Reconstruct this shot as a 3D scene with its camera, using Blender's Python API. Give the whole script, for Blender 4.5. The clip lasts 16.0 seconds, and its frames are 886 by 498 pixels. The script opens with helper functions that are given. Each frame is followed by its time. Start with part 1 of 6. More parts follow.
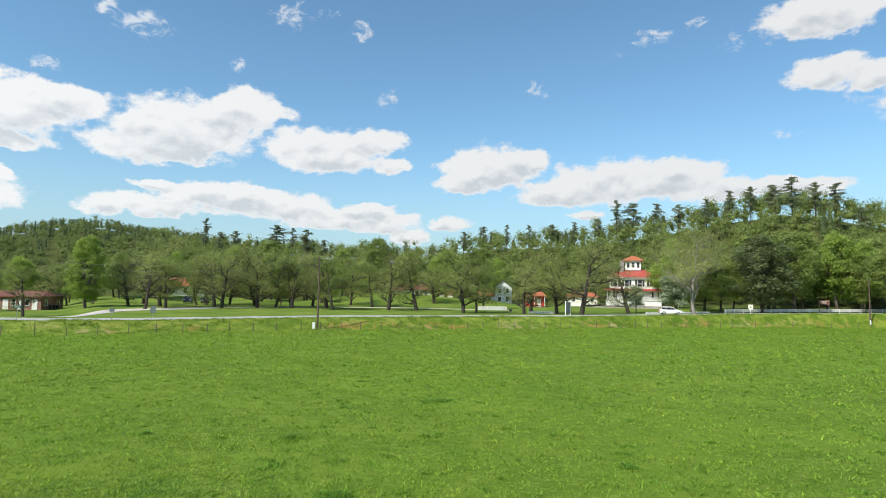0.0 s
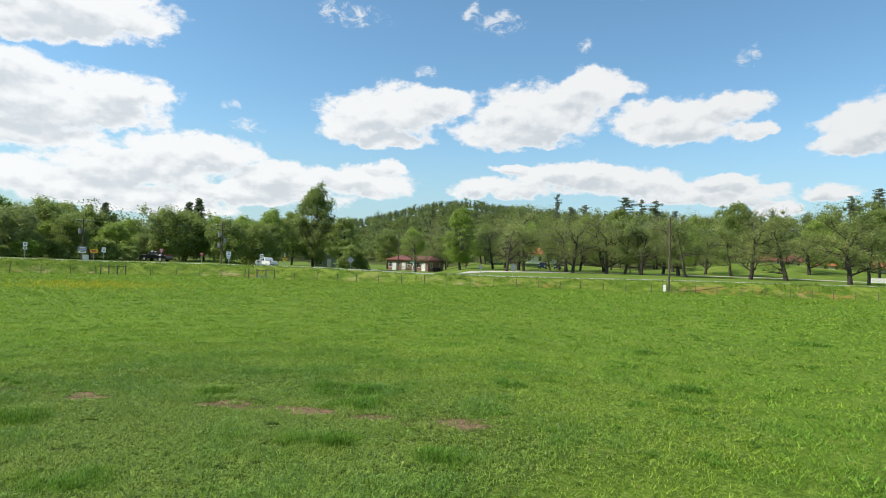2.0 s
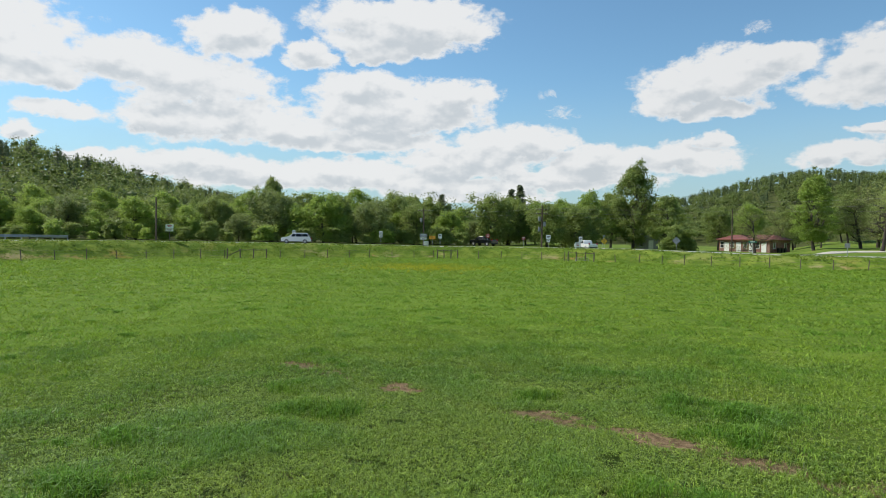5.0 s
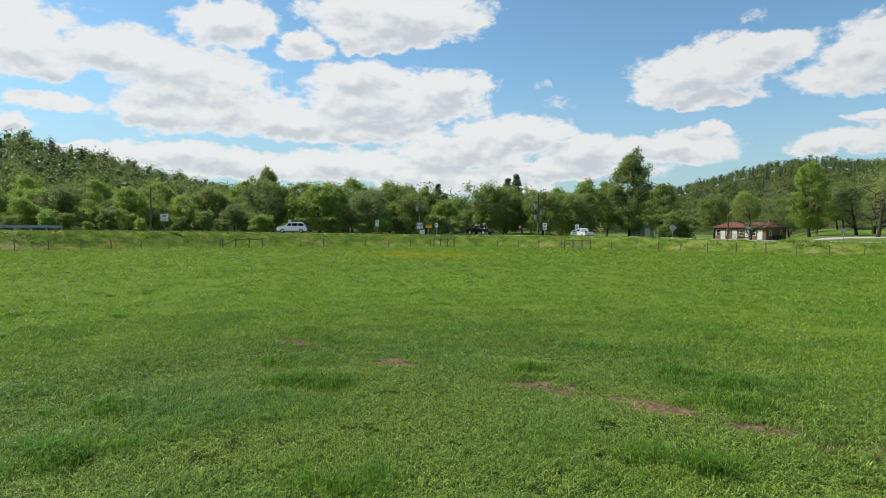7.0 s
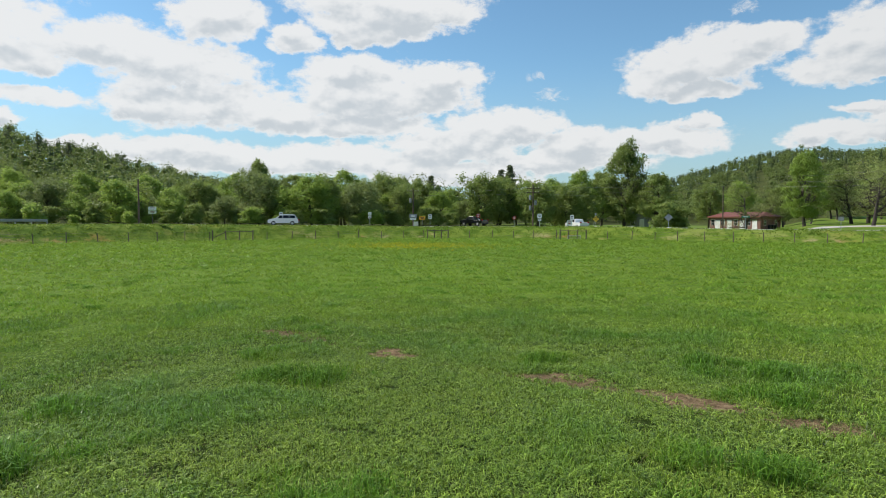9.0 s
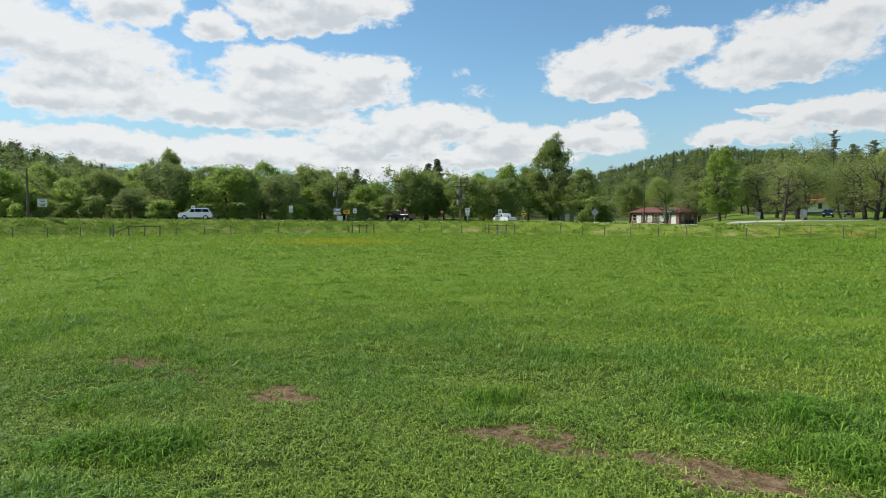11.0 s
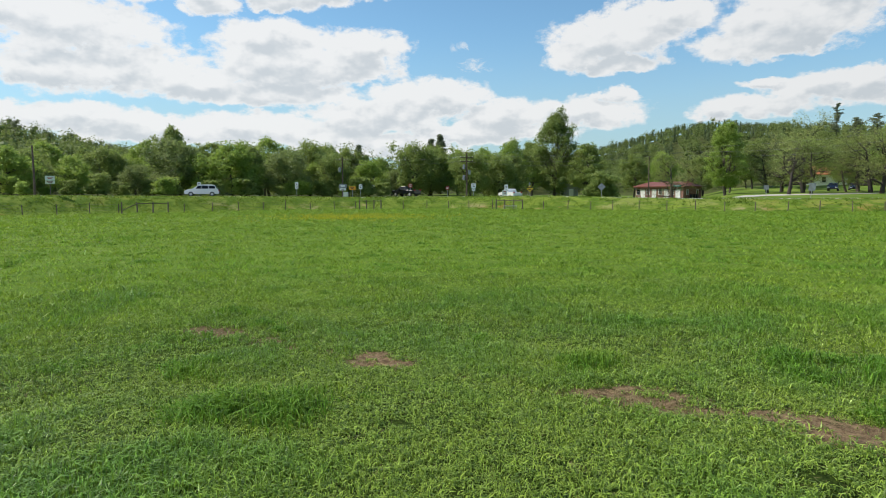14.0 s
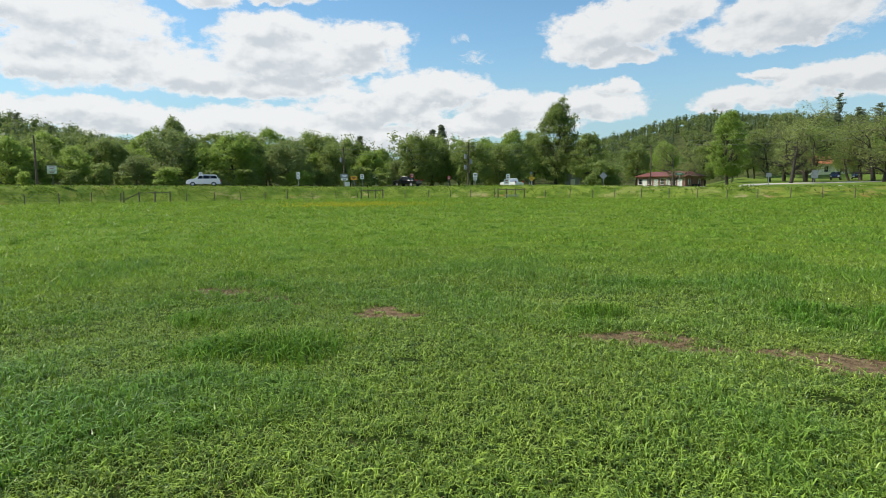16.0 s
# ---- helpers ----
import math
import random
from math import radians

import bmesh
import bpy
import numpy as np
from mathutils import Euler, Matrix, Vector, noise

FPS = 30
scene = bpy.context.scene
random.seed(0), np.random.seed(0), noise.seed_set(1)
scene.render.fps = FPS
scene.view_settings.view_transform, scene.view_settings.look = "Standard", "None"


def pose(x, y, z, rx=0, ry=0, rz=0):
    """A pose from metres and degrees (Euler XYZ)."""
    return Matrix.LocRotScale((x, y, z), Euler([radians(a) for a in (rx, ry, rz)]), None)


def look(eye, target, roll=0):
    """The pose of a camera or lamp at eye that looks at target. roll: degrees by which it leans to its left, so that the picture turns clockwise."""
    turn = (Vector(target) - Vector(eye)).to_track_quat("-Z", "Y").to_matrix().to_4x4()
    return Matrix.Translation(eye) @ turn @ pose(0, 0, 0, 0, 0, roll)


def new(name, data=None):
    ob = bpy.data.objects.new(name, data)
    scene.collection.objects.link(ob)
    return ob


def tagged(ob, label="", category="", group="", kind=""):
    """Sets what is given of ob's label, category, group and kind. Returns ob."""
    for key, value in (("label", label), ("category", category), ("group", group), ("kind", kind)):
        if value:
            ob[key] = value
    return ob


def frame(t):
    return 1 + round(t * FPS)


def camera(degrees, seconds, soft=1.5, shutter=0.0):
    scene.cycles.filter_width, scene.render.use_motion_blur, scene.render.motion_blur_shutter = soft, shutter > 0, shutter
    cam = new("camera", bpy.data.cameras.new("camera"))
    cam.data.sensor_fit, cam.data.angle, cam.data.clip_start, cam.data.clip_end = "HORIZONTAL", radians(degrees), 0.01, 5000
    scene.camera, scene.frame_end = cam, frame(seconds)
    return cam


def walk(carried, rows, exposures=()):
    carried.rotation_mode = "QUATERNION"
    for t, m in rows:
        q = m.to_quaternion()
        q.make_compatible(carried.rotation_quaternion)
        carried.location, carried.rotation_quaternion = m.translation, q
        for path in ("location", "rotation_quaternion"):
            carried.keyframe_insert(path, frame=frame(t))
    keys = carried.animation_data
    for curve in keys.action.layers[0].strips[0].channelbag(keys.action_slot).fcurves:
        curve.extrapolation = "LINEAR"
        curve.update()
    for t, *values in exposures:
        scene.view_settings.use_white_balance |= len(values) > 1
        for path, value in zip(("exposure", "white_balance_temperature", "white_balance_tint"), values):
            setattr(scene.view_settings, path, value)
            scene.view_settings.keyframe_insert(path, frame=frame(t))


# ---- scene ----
cam = camera(71.6, 16.0, soft=0.7)
PATH = [
    (0, (1.611, 2.699, 5.84), (1.654, 4.693, 5.987), 1.1),
    (0.5, (1.629, 2.645, 5.164), (1.606, 4.64, 5.302), 1.1),
    (1, (1.625, 2.544, 4.298), (1.419, 4.529, 4.426), 1.3),
    (1.5, (1.621, 2.431, 3.638), (0.925, 4.304, 3.722), 2.1),
    (2, (1.696, 2.426, 3.369), (0.685, 4.15, 3.412), 2.0),
    (2.5, (1.636, 2.4, 3.357), (0.523, 4.062, 3.384), 1.9),
    (3, (1.473, 2.631, 3.349), (0.238, 4.203, 3.363), 1.8),
    (3.5, (0.896, 3.337, 3.359), (-0.36, 4.893, 3.368), 1.8),
    (4, (-0.109, 4.152, 3.262), (-1.695, 5.37, 3.252), 1.7),
    (4.2, (-0.454, 4.354, 3.159), (-2.153, 5.408, 3.139), 1.5),
    (6.3, (-1.287, 5.014, 3.133), (-3.011, 6.027, 3.085), 0.4),
    (6.5, (-1.255, 5.013, 3.124), (-2.973, 6.036, 3.069), 0.5),
    (7, (-1.205, 4.971, 2.753), (-2.919, 6.0, 2.688), 0.4),
    (7.5, (-1.246, 4.932, 2.494), (-2.961, 5.959, 2.419), 0.4),
    (8, (-1.285, 4.933, 2.469), (-2.997, 5.963, 2.384), 0.3),
    (8.2, (-1.35, 4.957, 2.468), (-3.059, 5.991, 2.382), 0.2),
    (10.3, (-4.55, 6.882, 2.403), (-6.182, 8.034, 2.305), 0.1),
    (10.5, (-4.734, 7.058, 2.398), (-6.335, 8.253, 2.299), 0.0),
    (11, (-4.858, 7.252, 2.361), (-6.423, 8.494, 2.258), 0.1),
    (11.5, (-4.846, 7.273, 2.348), (-6.408, 8.517, 2.23), -0.0),
    (12, (-4.903, 7.129, 2.338), (-6.463, 8.373, 2.205), -0.1),
    (12.5, (-5.037, 6.917, 2.353), (-6.596, 8.162, 2.204), -0.1),
    (13, (-5.224, 6.647, 2.355), (-6.781, 7.892, 2.195), -0.1),
    (13.5, (-5.431, 6.385, 2.285), (-6.987, 7.629, 2.114), -0.2),
    (14, (-5.541, 6.216, 2.25), (-7.099, 7.457, 2.07), -0.2),
    (14.5, (-5.565, 6.136, 2.221), (-7.123, 7.375, 2.033), -0.3),
    (15, (-5.543, 6.102, 1.926), (-7.101, 7.341, 1.732), -0.3),
    (15.5, (-5.533, 6.107, 1.733), (-7.092, 7.344, 1.534), -0.3),
    (16, (-5.533, 6.1, 1.719), (-7.092, 7.336, 1.516), -0.4),
]
walk(cam, [(t, look(eye, target, roll)) for t, eye, target, roll in PATH], [(0, 0.26), (2.0, 0.26), (3.5, 0.14), (4.5, 0.05), (8.0, 0.05), (10.5, 0.08), (16.0, 0.13)])


# ---- small tools ----
TAU = 2 * math.pi
SUN_BEARING, SUN_HEIGHT = 131.0, 47.0      # degrees to the left of +y, and above the horizon
rng = np.random.default_rng(7)


def spline(table, column, b):
    return np.interp(b, [row[0] for row in table], [row[column] for row in table])


def step(a, b, v):
    w = np.clip((v - a) / (b - a), 0, 1)
    return w * w * (3 - 2 * w)


def polar(bearing, distance):
    return -distance * math.sin(radians(bearing)), distance * math.cos(radians(bearing))


def mesh_from(name, verts, faces, material=None, smooth=False):
    """A mesh from arrays of corners and of faces that all have the same number of corners."""
    verts, faces = np.asarray(verts, np.float32), np.asarray(faces, np.int32)
    me = bpy.data.meshes.new(name)
    me.vertices.add(len(verts))
    me.vertices.foreach_set("co", verts.ravel())
    me.loops.add(faces.size)
    me.loops.foreach_set("vertex_index", faces.ravel())
    me.polygons.add(len(faces))
    me.polygons.foreach_set("loop_start", np.arange(0, faces.size, faces.shape[1], dtype=np.int32))
    me.polygons.foreach_set("use_smooth", np.full(len(faces), smooth))
    me.update(calc_edges=True)
    if material:
        me.materials.append(material)
    return me


def part(name, data, material, parent=None, label="", at=None):
    """One mesh object from a bmesh or a mesh, under its thing."""
    if isinstance(data, bmesh.types.BMesh):
        me = bpy.data.meshes.new(name)
        bmesh.ops.recalc_face_normals(data, faces=data.faces)
        data.to_mesh(me)
        data.free()
        me.materials.append(material)
    else:
        me = data
    ob = new(name, me)
    ob.parent = parent
    if at is not None:
        ob.matrix_basis = at
    return tagged(ob, label)


def thing(name, label, category, m, group="", kind=""):
    ob = new(name)
    ob.empty_display_size = 0.2
    ob.matrix_basis = m
    return tagged(ob, label, category, group, kind)


def box(bm, x0, x1, y0, y1, z0, z1, bevel=0.0):
    made = bmesh.ops.create_cube(bm, size=1.0, matrix=Matrix.LocRotScale(((x0 + x1) / 2, (y0 + y1) / 2, (z0 + z1) / 2), None, (x1 - x0, y1 - y0, z1 - z0)))
    if bevel:
        edges = list({e for v in made["verts"] for e in v.link_edges})
        bmesh.ops.bevel(bm, geom=edges, offset=bevel, segments=2, affect="EDGES", profile=0.6)
    return bm


def boxes(*rows, bevel=0.0):
    bm = bmesh.new()
    for row in rows:
        box(bm, *row, bevel=bevel)
    return bm


def prism(bm, outline, y0, y1):
    """The outline (x, z) drawn from y0 to y1."""
    a = [bm.verts.new((x, y0, z)) for x, z in outline]
    b = [bm.verts.new((x, y1, z)) for x, z in outline]
    bm.faces.new(a)
    bm.faces.new(b[::-1])
    for i in range(len(a)):
        j = (i + 1) % len(a)
        bm.faces.new((a[i], b[i], b[j], a[j]))
    return bm


def pipe(bm, points, radii, sides=8, caps=True):
    """A round tapered tube through the points."""
    rings = []
    pts = [Vector(p) for p in points]
    for i, p in enumerate(pts):
        way = (pts[min(i + 1, len(pts) - 1)] - pts[max(i - 1, 0)]).normalized()
        side = way.cross(Vector((0.31, 0.95, 0.1)) if abs(way.z) > 0.9 else Vector((0, 0, 1))).normalized()
        up = way.cross(side)
        r = radii[i] if isinstance(radii, (list, tuple)) else radii
        rings.append([bm.verts.new(p + r * (math.cos(TAU * k / sides) * side + math.sin(TAU * k / sides) * up)) for k in range(sides)])
    for a, b in zip(rings, rings[1:]):
        for k in range(sides):
            bm.faces.new((a[k], a[(k + 1) % sides], b[(k + 1) % sides], b[k]))
    if caps:
        bm.faces.new(rings[0])
        bm.faces.new(rings[-1][::-1])
    return bm


# ---- world and sun ----
def tree_of(owner):
    owner.use_nodes = True
    owner.node_tree.nodes.clear()
    return owner.node_tree


class Net:
    """Short ways of building node trees."""

    def __init__(self, owner):
        self.t = tree_of(owner)

    def put(self, kind, inputs=()):
        n = self.t.nodes.new(kind)
        for key, value in dict(inputs).items():
            if isinstance(value, bpy.types.NodeSocket):
                self.t.links.new(value, n.inputs[key])
            else:
                n.inputs[key].default_value = value
        return n

    def m(self, op, a, b=0.0, c=0.0, clamp=False):
        n = self.put("ShaderNodeMath", {0: a, 1: b, 2: c})
        n.operation, n.use_clamp = op, clamp
        return n.outputs[0]

    def stored(self, name):
        n = self.put("ShaderNodeAttribute")
        n.attribute_name = name
        return n.outputs["Fac"]

    def ramp(self, value, a, b, lo=0.0, hi=1.0):
        n = self.put("ShaderNodeMapRange", {"Value": value, "From Min": a, "From Max": b, "To Min": lo, "To Max": hi})
        n.interpolation_type = "SMOOTHSTEP"
        return n.outputs[0]

    def noise(self, vector, scale, detail=4.0, rough=0.55, distort=0.0):
        return self.put("ShaderNodeTexNoise", {"Vector": vector, "Scale": scale, "Detail": detail, "Roughness": rough, "Distortion": distort}).outputs[0]

    def mix(self, fac, a, b, how="MIX"):
        n = self.put("ShaderNodeMix")
        n.data_type, n.blend_type = "RGBA", how
        for slot, value in ((0, fac), (6, a), (7, b)):
            if isinstance(value, bpy.types.NodeSocket):
                self.t.links.new(value, n.inputs[slot])
            else:
                n.inputs[slot].default_value = value if slot == 0 else (*value[:3], 1)
        return n.outputs[2]

    def where(self):
        return self.put("ShaderNodeNewGeometry").outputs["Position"]


world = bpy.data.worlds.new("sky")
scene.world = world
w = Net(world)
way = w.put("ShaderNodeTexCoord").outputs["Generated"]
xyz = w.put("ShaderNodeSeparateXYZ", {0: way}).outputs
level = w.m("SQRT", w.m("ADD", w.m("MULTIPLY", xyz[0], xyz[0]), w.m("MULTIPLY", xyz[1], xyz[1])))
bearing = w.m("MULTIPLY", w.m("ARCTAN2", w.m("MULTIPLY", xyz[0], -1.0), xyz[1]), 57.2958)
height = w.m("MULTIPLY", w.m("ARCTAN2", xyz[2], level), 57.2958)
flat_way = w.put("ShaderNodeCombineXYZ", {0: w.m("MULTIPLY", bearing, 0.1), 1: w.m("MULTIPLY", height, 0.15), 2: 0.0}).outputs[0]
sunward = w.put("ShaderNodeVectorMath", {0: flat_way, 1: (0.03, 0.10, 0.0)}).outputs[0]
drift = w.put("ShaderNodeTexNoise", {"Vector": flat_way, "Scale": 3.2, "Detail": 6.0, "Roughness": 0.6}).outputs["Color"]
drift = w.put("ShaderNodeSeparateXYZ", {0: drift}).outputs
bearing = w.m("ADD", bearing, w.m("MULTIPLY", w.m("SUBTRACT", drift[0], 0.5), 3.6))
height = w.m("ADD", height, w.m("MULTIPLY", w.m("SUBTRACT", drift[1], 0.5), 2.2))
billow = w.noise(flat_way, 5.2, 10.0, 0.58)
swell, swell_above = w.noise(flat_way, 3.4, 3.5, 0.5), w.noise(sunward, 3.4, 3.5, 0.5)
shreds = w.noise(flat_way, 6.5, 9.0, 0.68, 0.6)
cover, belly = None, None


def heap(b, h, wide, tall):
    """A heap of cloud round bearing b and height h, flatter below than above."""
    global cover, belly
    du = w.m("MULTIPLY_ADD", bearing, 1 / wide, -b / wide)
    dv = w.m("MULTIPLY_ADD", height, 1 / tall, -h / tall)
    dv = w.m("MINIMUM", dv, w.m("MULTIPLY", dv, 1.3))
    q = w.m("MULTIPLY_ADD", du, du, w.m("MULTIPLY", dv, dv))
    cover = q if cover is None else w.m("SMOOTH_MIN", cover, q, 0.35)
    low = w.m("MULTIPLY_ADD", dv, 1.6, q)
    belly = low if belly is None else w.m("SMOOTH_MIN", belly, low, 0.35)


# heaps: bearing, height, half width, half height
for row in ((178, 40, 25, 9), (140, 24, 16, 7), (112, 12, 12, 6), (98, 14, 9, 4), (94.2, 7.9, 1.5, 0.8), (92.5, 12.2, 3.1, 1.3), (91.5, 9.6, 2.8, 0.9), (89.2, 6.3, 2.5, 0.8), (87.1, 13.8, 4.5, 2.2),
            (83, 9.6, 4.6, 2.2), (83, 6, 7.2, 1.3), (81.6, 12.9, 6.7, 2.4), (77.9, 17.3, 3.6, 1.9), (77.5, 5.3, 6.1, 1.4), (77, 9.8, 6.1, 2.3), (72.7, 9, 4, 1.6), (71.9, 15.9, 1.9, 1.2), (68.6, 8.5, 4.6, 1.2)):
    heap(*row)
for row in ((67.6, 5.6, 7.7, 1.6), (66.6, 16.3, 2, 0.9), (65.6, 12.3, 5.7, 2.4), (64.5, 8.7, 4.6, 1.3), (63.5, 19, 8.5, 2.2), (60.3, 4.9, 7.3, 1.5), (58.9, 18.4, 3.9, 1.5), (58.8, 12.6, 4.2, 1.8), (57.2, 7, 6.3, 2),
            (55.6, 3.9, 6.3, 1), (53, 8.4, 5.9, 2), (47.9, 5.4, 8, 1.2), (45.4, 7, 5.2, 1.5), (39.2, 7, 5.8, 1.5), (39.2, 11.8, 3, 1.6), (36.8, 13.1, 5.1, 2.4), (36, 8.5, 1.9, 0.7), (35.4, 10.9, 3.5, 1)):
    heap(*row)
for row in ((31.2, 14.5, 3.5, 1.4), (26.2, 11.8, 3.8, 1.3), (24.5, 6.9, 5.2, 1), (24.3, 8.8, 1.8, 0.5), (23.6, 11.7, 4.7, 1.2), (21.6, 13.9, 5.7, 2.5), (17.8, 8.1, 6.5, 1.3), (17.1, 15.5, 3.6, 1.9), (12.9, 7.3, 4.8, 1.4),
            (10.6, 11.7, 3.7, 1.2), (9.7, 12.8, 5.1, 2.1), (7.3, 6.3, 5.6, 0.9), (5.9, 6.7, 4.7, 0.9), (5.6, 7.6, 2.6, 0.8), (5.3, 13.8, 3, 1.2), (3.9, 11.5, 1.6, 0.9), (1.9, 5.3, 2.1, 0.9), (-1.8, 6.6, 1.9, 0.7)):
    heap(*row)
for row in ((-3, 10.2, 2.8, 1.1), (-5.7, 11.5, 4.5, 2.1), (-8.6, 12.2, 2.4, 1.1), (-12.5, 9.3, 4.3, 1.1), (-14, 7.6, 1.7, 0.5), (-18, 10.2, 7.3, 2), (-21.8, 10.7, 4.2, 1.5), (-24.8, 9.4, 4, 1.3), (-31, 9.3, 4.4, 0.9),
            (-33.4, 22.1, 4.4, 1.9), (-33.9, 17.7, 3.1, 1.3), (-36.7, 17.1, 2.2, 1.2), (-50, 16, 12, 5), (-100, 30, 20, 9), (-160, 20, 22, 7)):
    heap(*row)
for row in ((66.0, 10.4, 6.2, 2.0), (60.0, 11.2, 4.6, 1.9), (64.0, 17.4, 6.6, 1.9), (78.2, 16.9, 4.0, 2.1), (66.5, 13.6, 3.8, 1.6), (71.5, 15.6, 2.2, 1.4), (34.5, 13.6, 4.4, 2.4), (22.5, 13.0, 5.6, 2.2), (10.5, 12.6, 4.6, 2.0)):
    heap(*row)
heaped, shaded, cover = w.m("SUBTRACT", 1.0, cover), w.m("SUBTRACT", 1.0, belly), None
# shreds of thin cloud
for row in ((-20.5, 22.3, 2.8, 1.1), (-17.0, 21.6, 1.4, 0.8), (-24.0, 23.2, 1.2, 0.9), (-26.7, 21.2, 1.5, 1.0), (25.8, 21.6, 3.4, 1.4), (28.5, 22.4, 1.6, 1.2), (13.2, 24.0, 2.8, 1.6), (10.2, 24.6, 1.6, 1.1), (6.8, 23.2, 1.4, 1.2)):
    heap(*row)
for row in ((4.5, 17.7, 1.5, 1.1), (-9.8, 18.8, 1.9, 1.2), (18.2, 19.4, 1.4, 0.9), (32.8, 17.4, 1.8, 0.9), (40.0, 21.6, 4.4, 1.8), (50.0, 12.8, 1.7, 0.8), (25.6, 21.2, 3.0, 1.4), (-31.0, 13.2, 2.0, 0.8), (48.5, 11.2, 2.2, 0.9)):
    heap(*row)
cover = w.m("SUBTRACT", 1.0, cover)
edge = w.m("ADD", heaped, w.m("ADD", w.m("MULTIPLY", w.m("SUBTRACT", billow, 0.37), 2.4), w.m("MULTIPLY", w.m("SUBTRACT", shreds, 0.5), 0.7)))
opacity = w.ramp(edge, -0.12, 0.62)
thin = w.ramp(w.m("ADD", cover, w.m("MULTIPLY", w.m("SUBTRACT", shreds, 0.58), 5.0)), 0.1, 1.3, 0.0, 0.75)
thin = w.m("MULTIPLY", thin, w.ramp(cover, 0.0, 0.7))
opacity = w.m("MAXIMUM", opacity, thin)
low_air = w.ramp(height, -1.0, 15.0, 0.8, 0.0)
# bellies are grey, and so is the side of each billow that lies away from the sun
hollow = w.m("MULTIPLY", w.m("SUBTRACT", swell_above, swell), 2.0)
shade = w.ramp(w.m("ADD", w.m("MULTIPLY", shaded, 0.6), hollow), 0.42, 1.2)
shade = w.m("MULTIPLY", shade, w.ramp(edge, 0.25, 0.9))
air = w.put("ShaderNodeTexSky")
air.sky_type, air.sun_disc = "NISHITA", False
air.sun_elevation, air.sun_rotation = radians(SUN_HEIGHT), radians(360 - SUN_BEARING)
air.air_density, air.dust_density, air.ozone_density = 1.0, 0.3, 2.0
sky = w.mix(1.0, air.outputs[0], (0.71, 0.905, 0.915), "MULTIPLY")
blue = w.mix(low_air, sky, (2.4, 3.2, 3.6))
white = w.mix(shade, (5.35, 5.42, 5.45), (3.75, 4.05, 4.3))
white = w.mix(w.ramp(bearing, -30.0, 70.0, 0.13, 0.0), white, (0.0, 0.0, 0.0))
over = w.mix(w.m("MULTIPLY", opacity, 0.97), blue, white)
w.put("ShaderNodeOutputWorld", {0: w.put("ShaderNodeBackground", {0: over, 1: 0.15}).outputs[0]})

sun = new("sun", bpy.data.lights.new("sun", "SUN"))
sun.data.energy, sun.data.angle, sun.data.color = 5.0, radians(0.53), (1.0, 0.94, 0.84)
sx, sy = polar(SUN_BEARING, 100 * math.cos(radians(SUN_HEIGHT)))
sun.matrix_basis = look((sx, sy, 100 * math.sin(radians(SUN_HEIGHT))), (0, 0, 0))


# ---- materials ----
def plain(name, colour, rough=0.6, metal=0.0, vary=0.15, scale=3.0, bump=0.0, spec=0.5, dirt=None):
    """A painted, wooden or mineral surface, with grain and uneven colour."""
    mat = bpy.data.materials.new(name)
    n = Net(mat)
    p = n.where()
    a = n.mix(n.ramp(n.noise(p, scale, 6.0, 0.65), 0.3, 0.7), [c * (1 - vary) for c in colour], [min(1, c * (1 + vary)) for c in colour])
    if dirt:
        a = n.mix(n.ramp(n.noise(p, scale * 0.35, 5.0, 0.7), 0.52, 0.75), a, dirt)
    inputs = {"Base Color": a, "Roughness": n.ramp(n.noise(p, scale * 2.1, 3.0), 0.2, 0.8, max(0.03, rough - 0.1), min(1, rough + 0.1)), "Metallic": metal, "Specular IOR Level": spec}
    if bump:
        inputs["Normal"] = n.put("ShaderNodeBump", {"Height": n.noise(p, scale * 6, 5.0, 0.6), "Strength": bump, "Distance": 0.02}).outputs[0]
    n.put("ShaderNodeOutputMaterial", {0: n.put("ShaderNodeBsdfPrincipled", inputs).outputs[0]})
    return mat


def leafy(name, dark, light, passing=0.3, rough=0.5, patch=0.22, single=0.5, gloss=0.25):
    """Leaves: each its own shade, in lighter and darker sprays, with some light coming through."""
    mat = bpy.data.materials.new(name)
    n = Net(mat)
    one = n.put("ShaderNodeNewGeometry").outputs["Random Per Island"]
    tree = n.put("ShaderNodeObjectInfo").outputs["Random"]
    spray = n.ramp(n.noise(n.where(), patch, 3.0), 0.35, 0.65)
    mixby = n.m("ADD", n.m("MULTIPLY", one, single), n.m("ADD", n.m("MULTIPLY", spray, 0.72 - single), n.m("MULTIPLY", tree, 0.28)))
    colour = n.mix(mixby, dark, light)
    body = n.put("ShaderNodeBsdfPrincipled", {"Base Color": colour, "Roughness": rough, "Specular IOR Level": gloss}).outputs[0]
    lit_through = n.put("ShaderNodeBsdfTranslucent", {"Color": n.mix(0.5, colour, light)}).outputs[0]
    n.put("ShaderNodeOutputMaterial", {0: n.put("ShaderNodeMixShader", {0: passing, 1: body, 2: lit_through}).outputs[0]})
    return mat


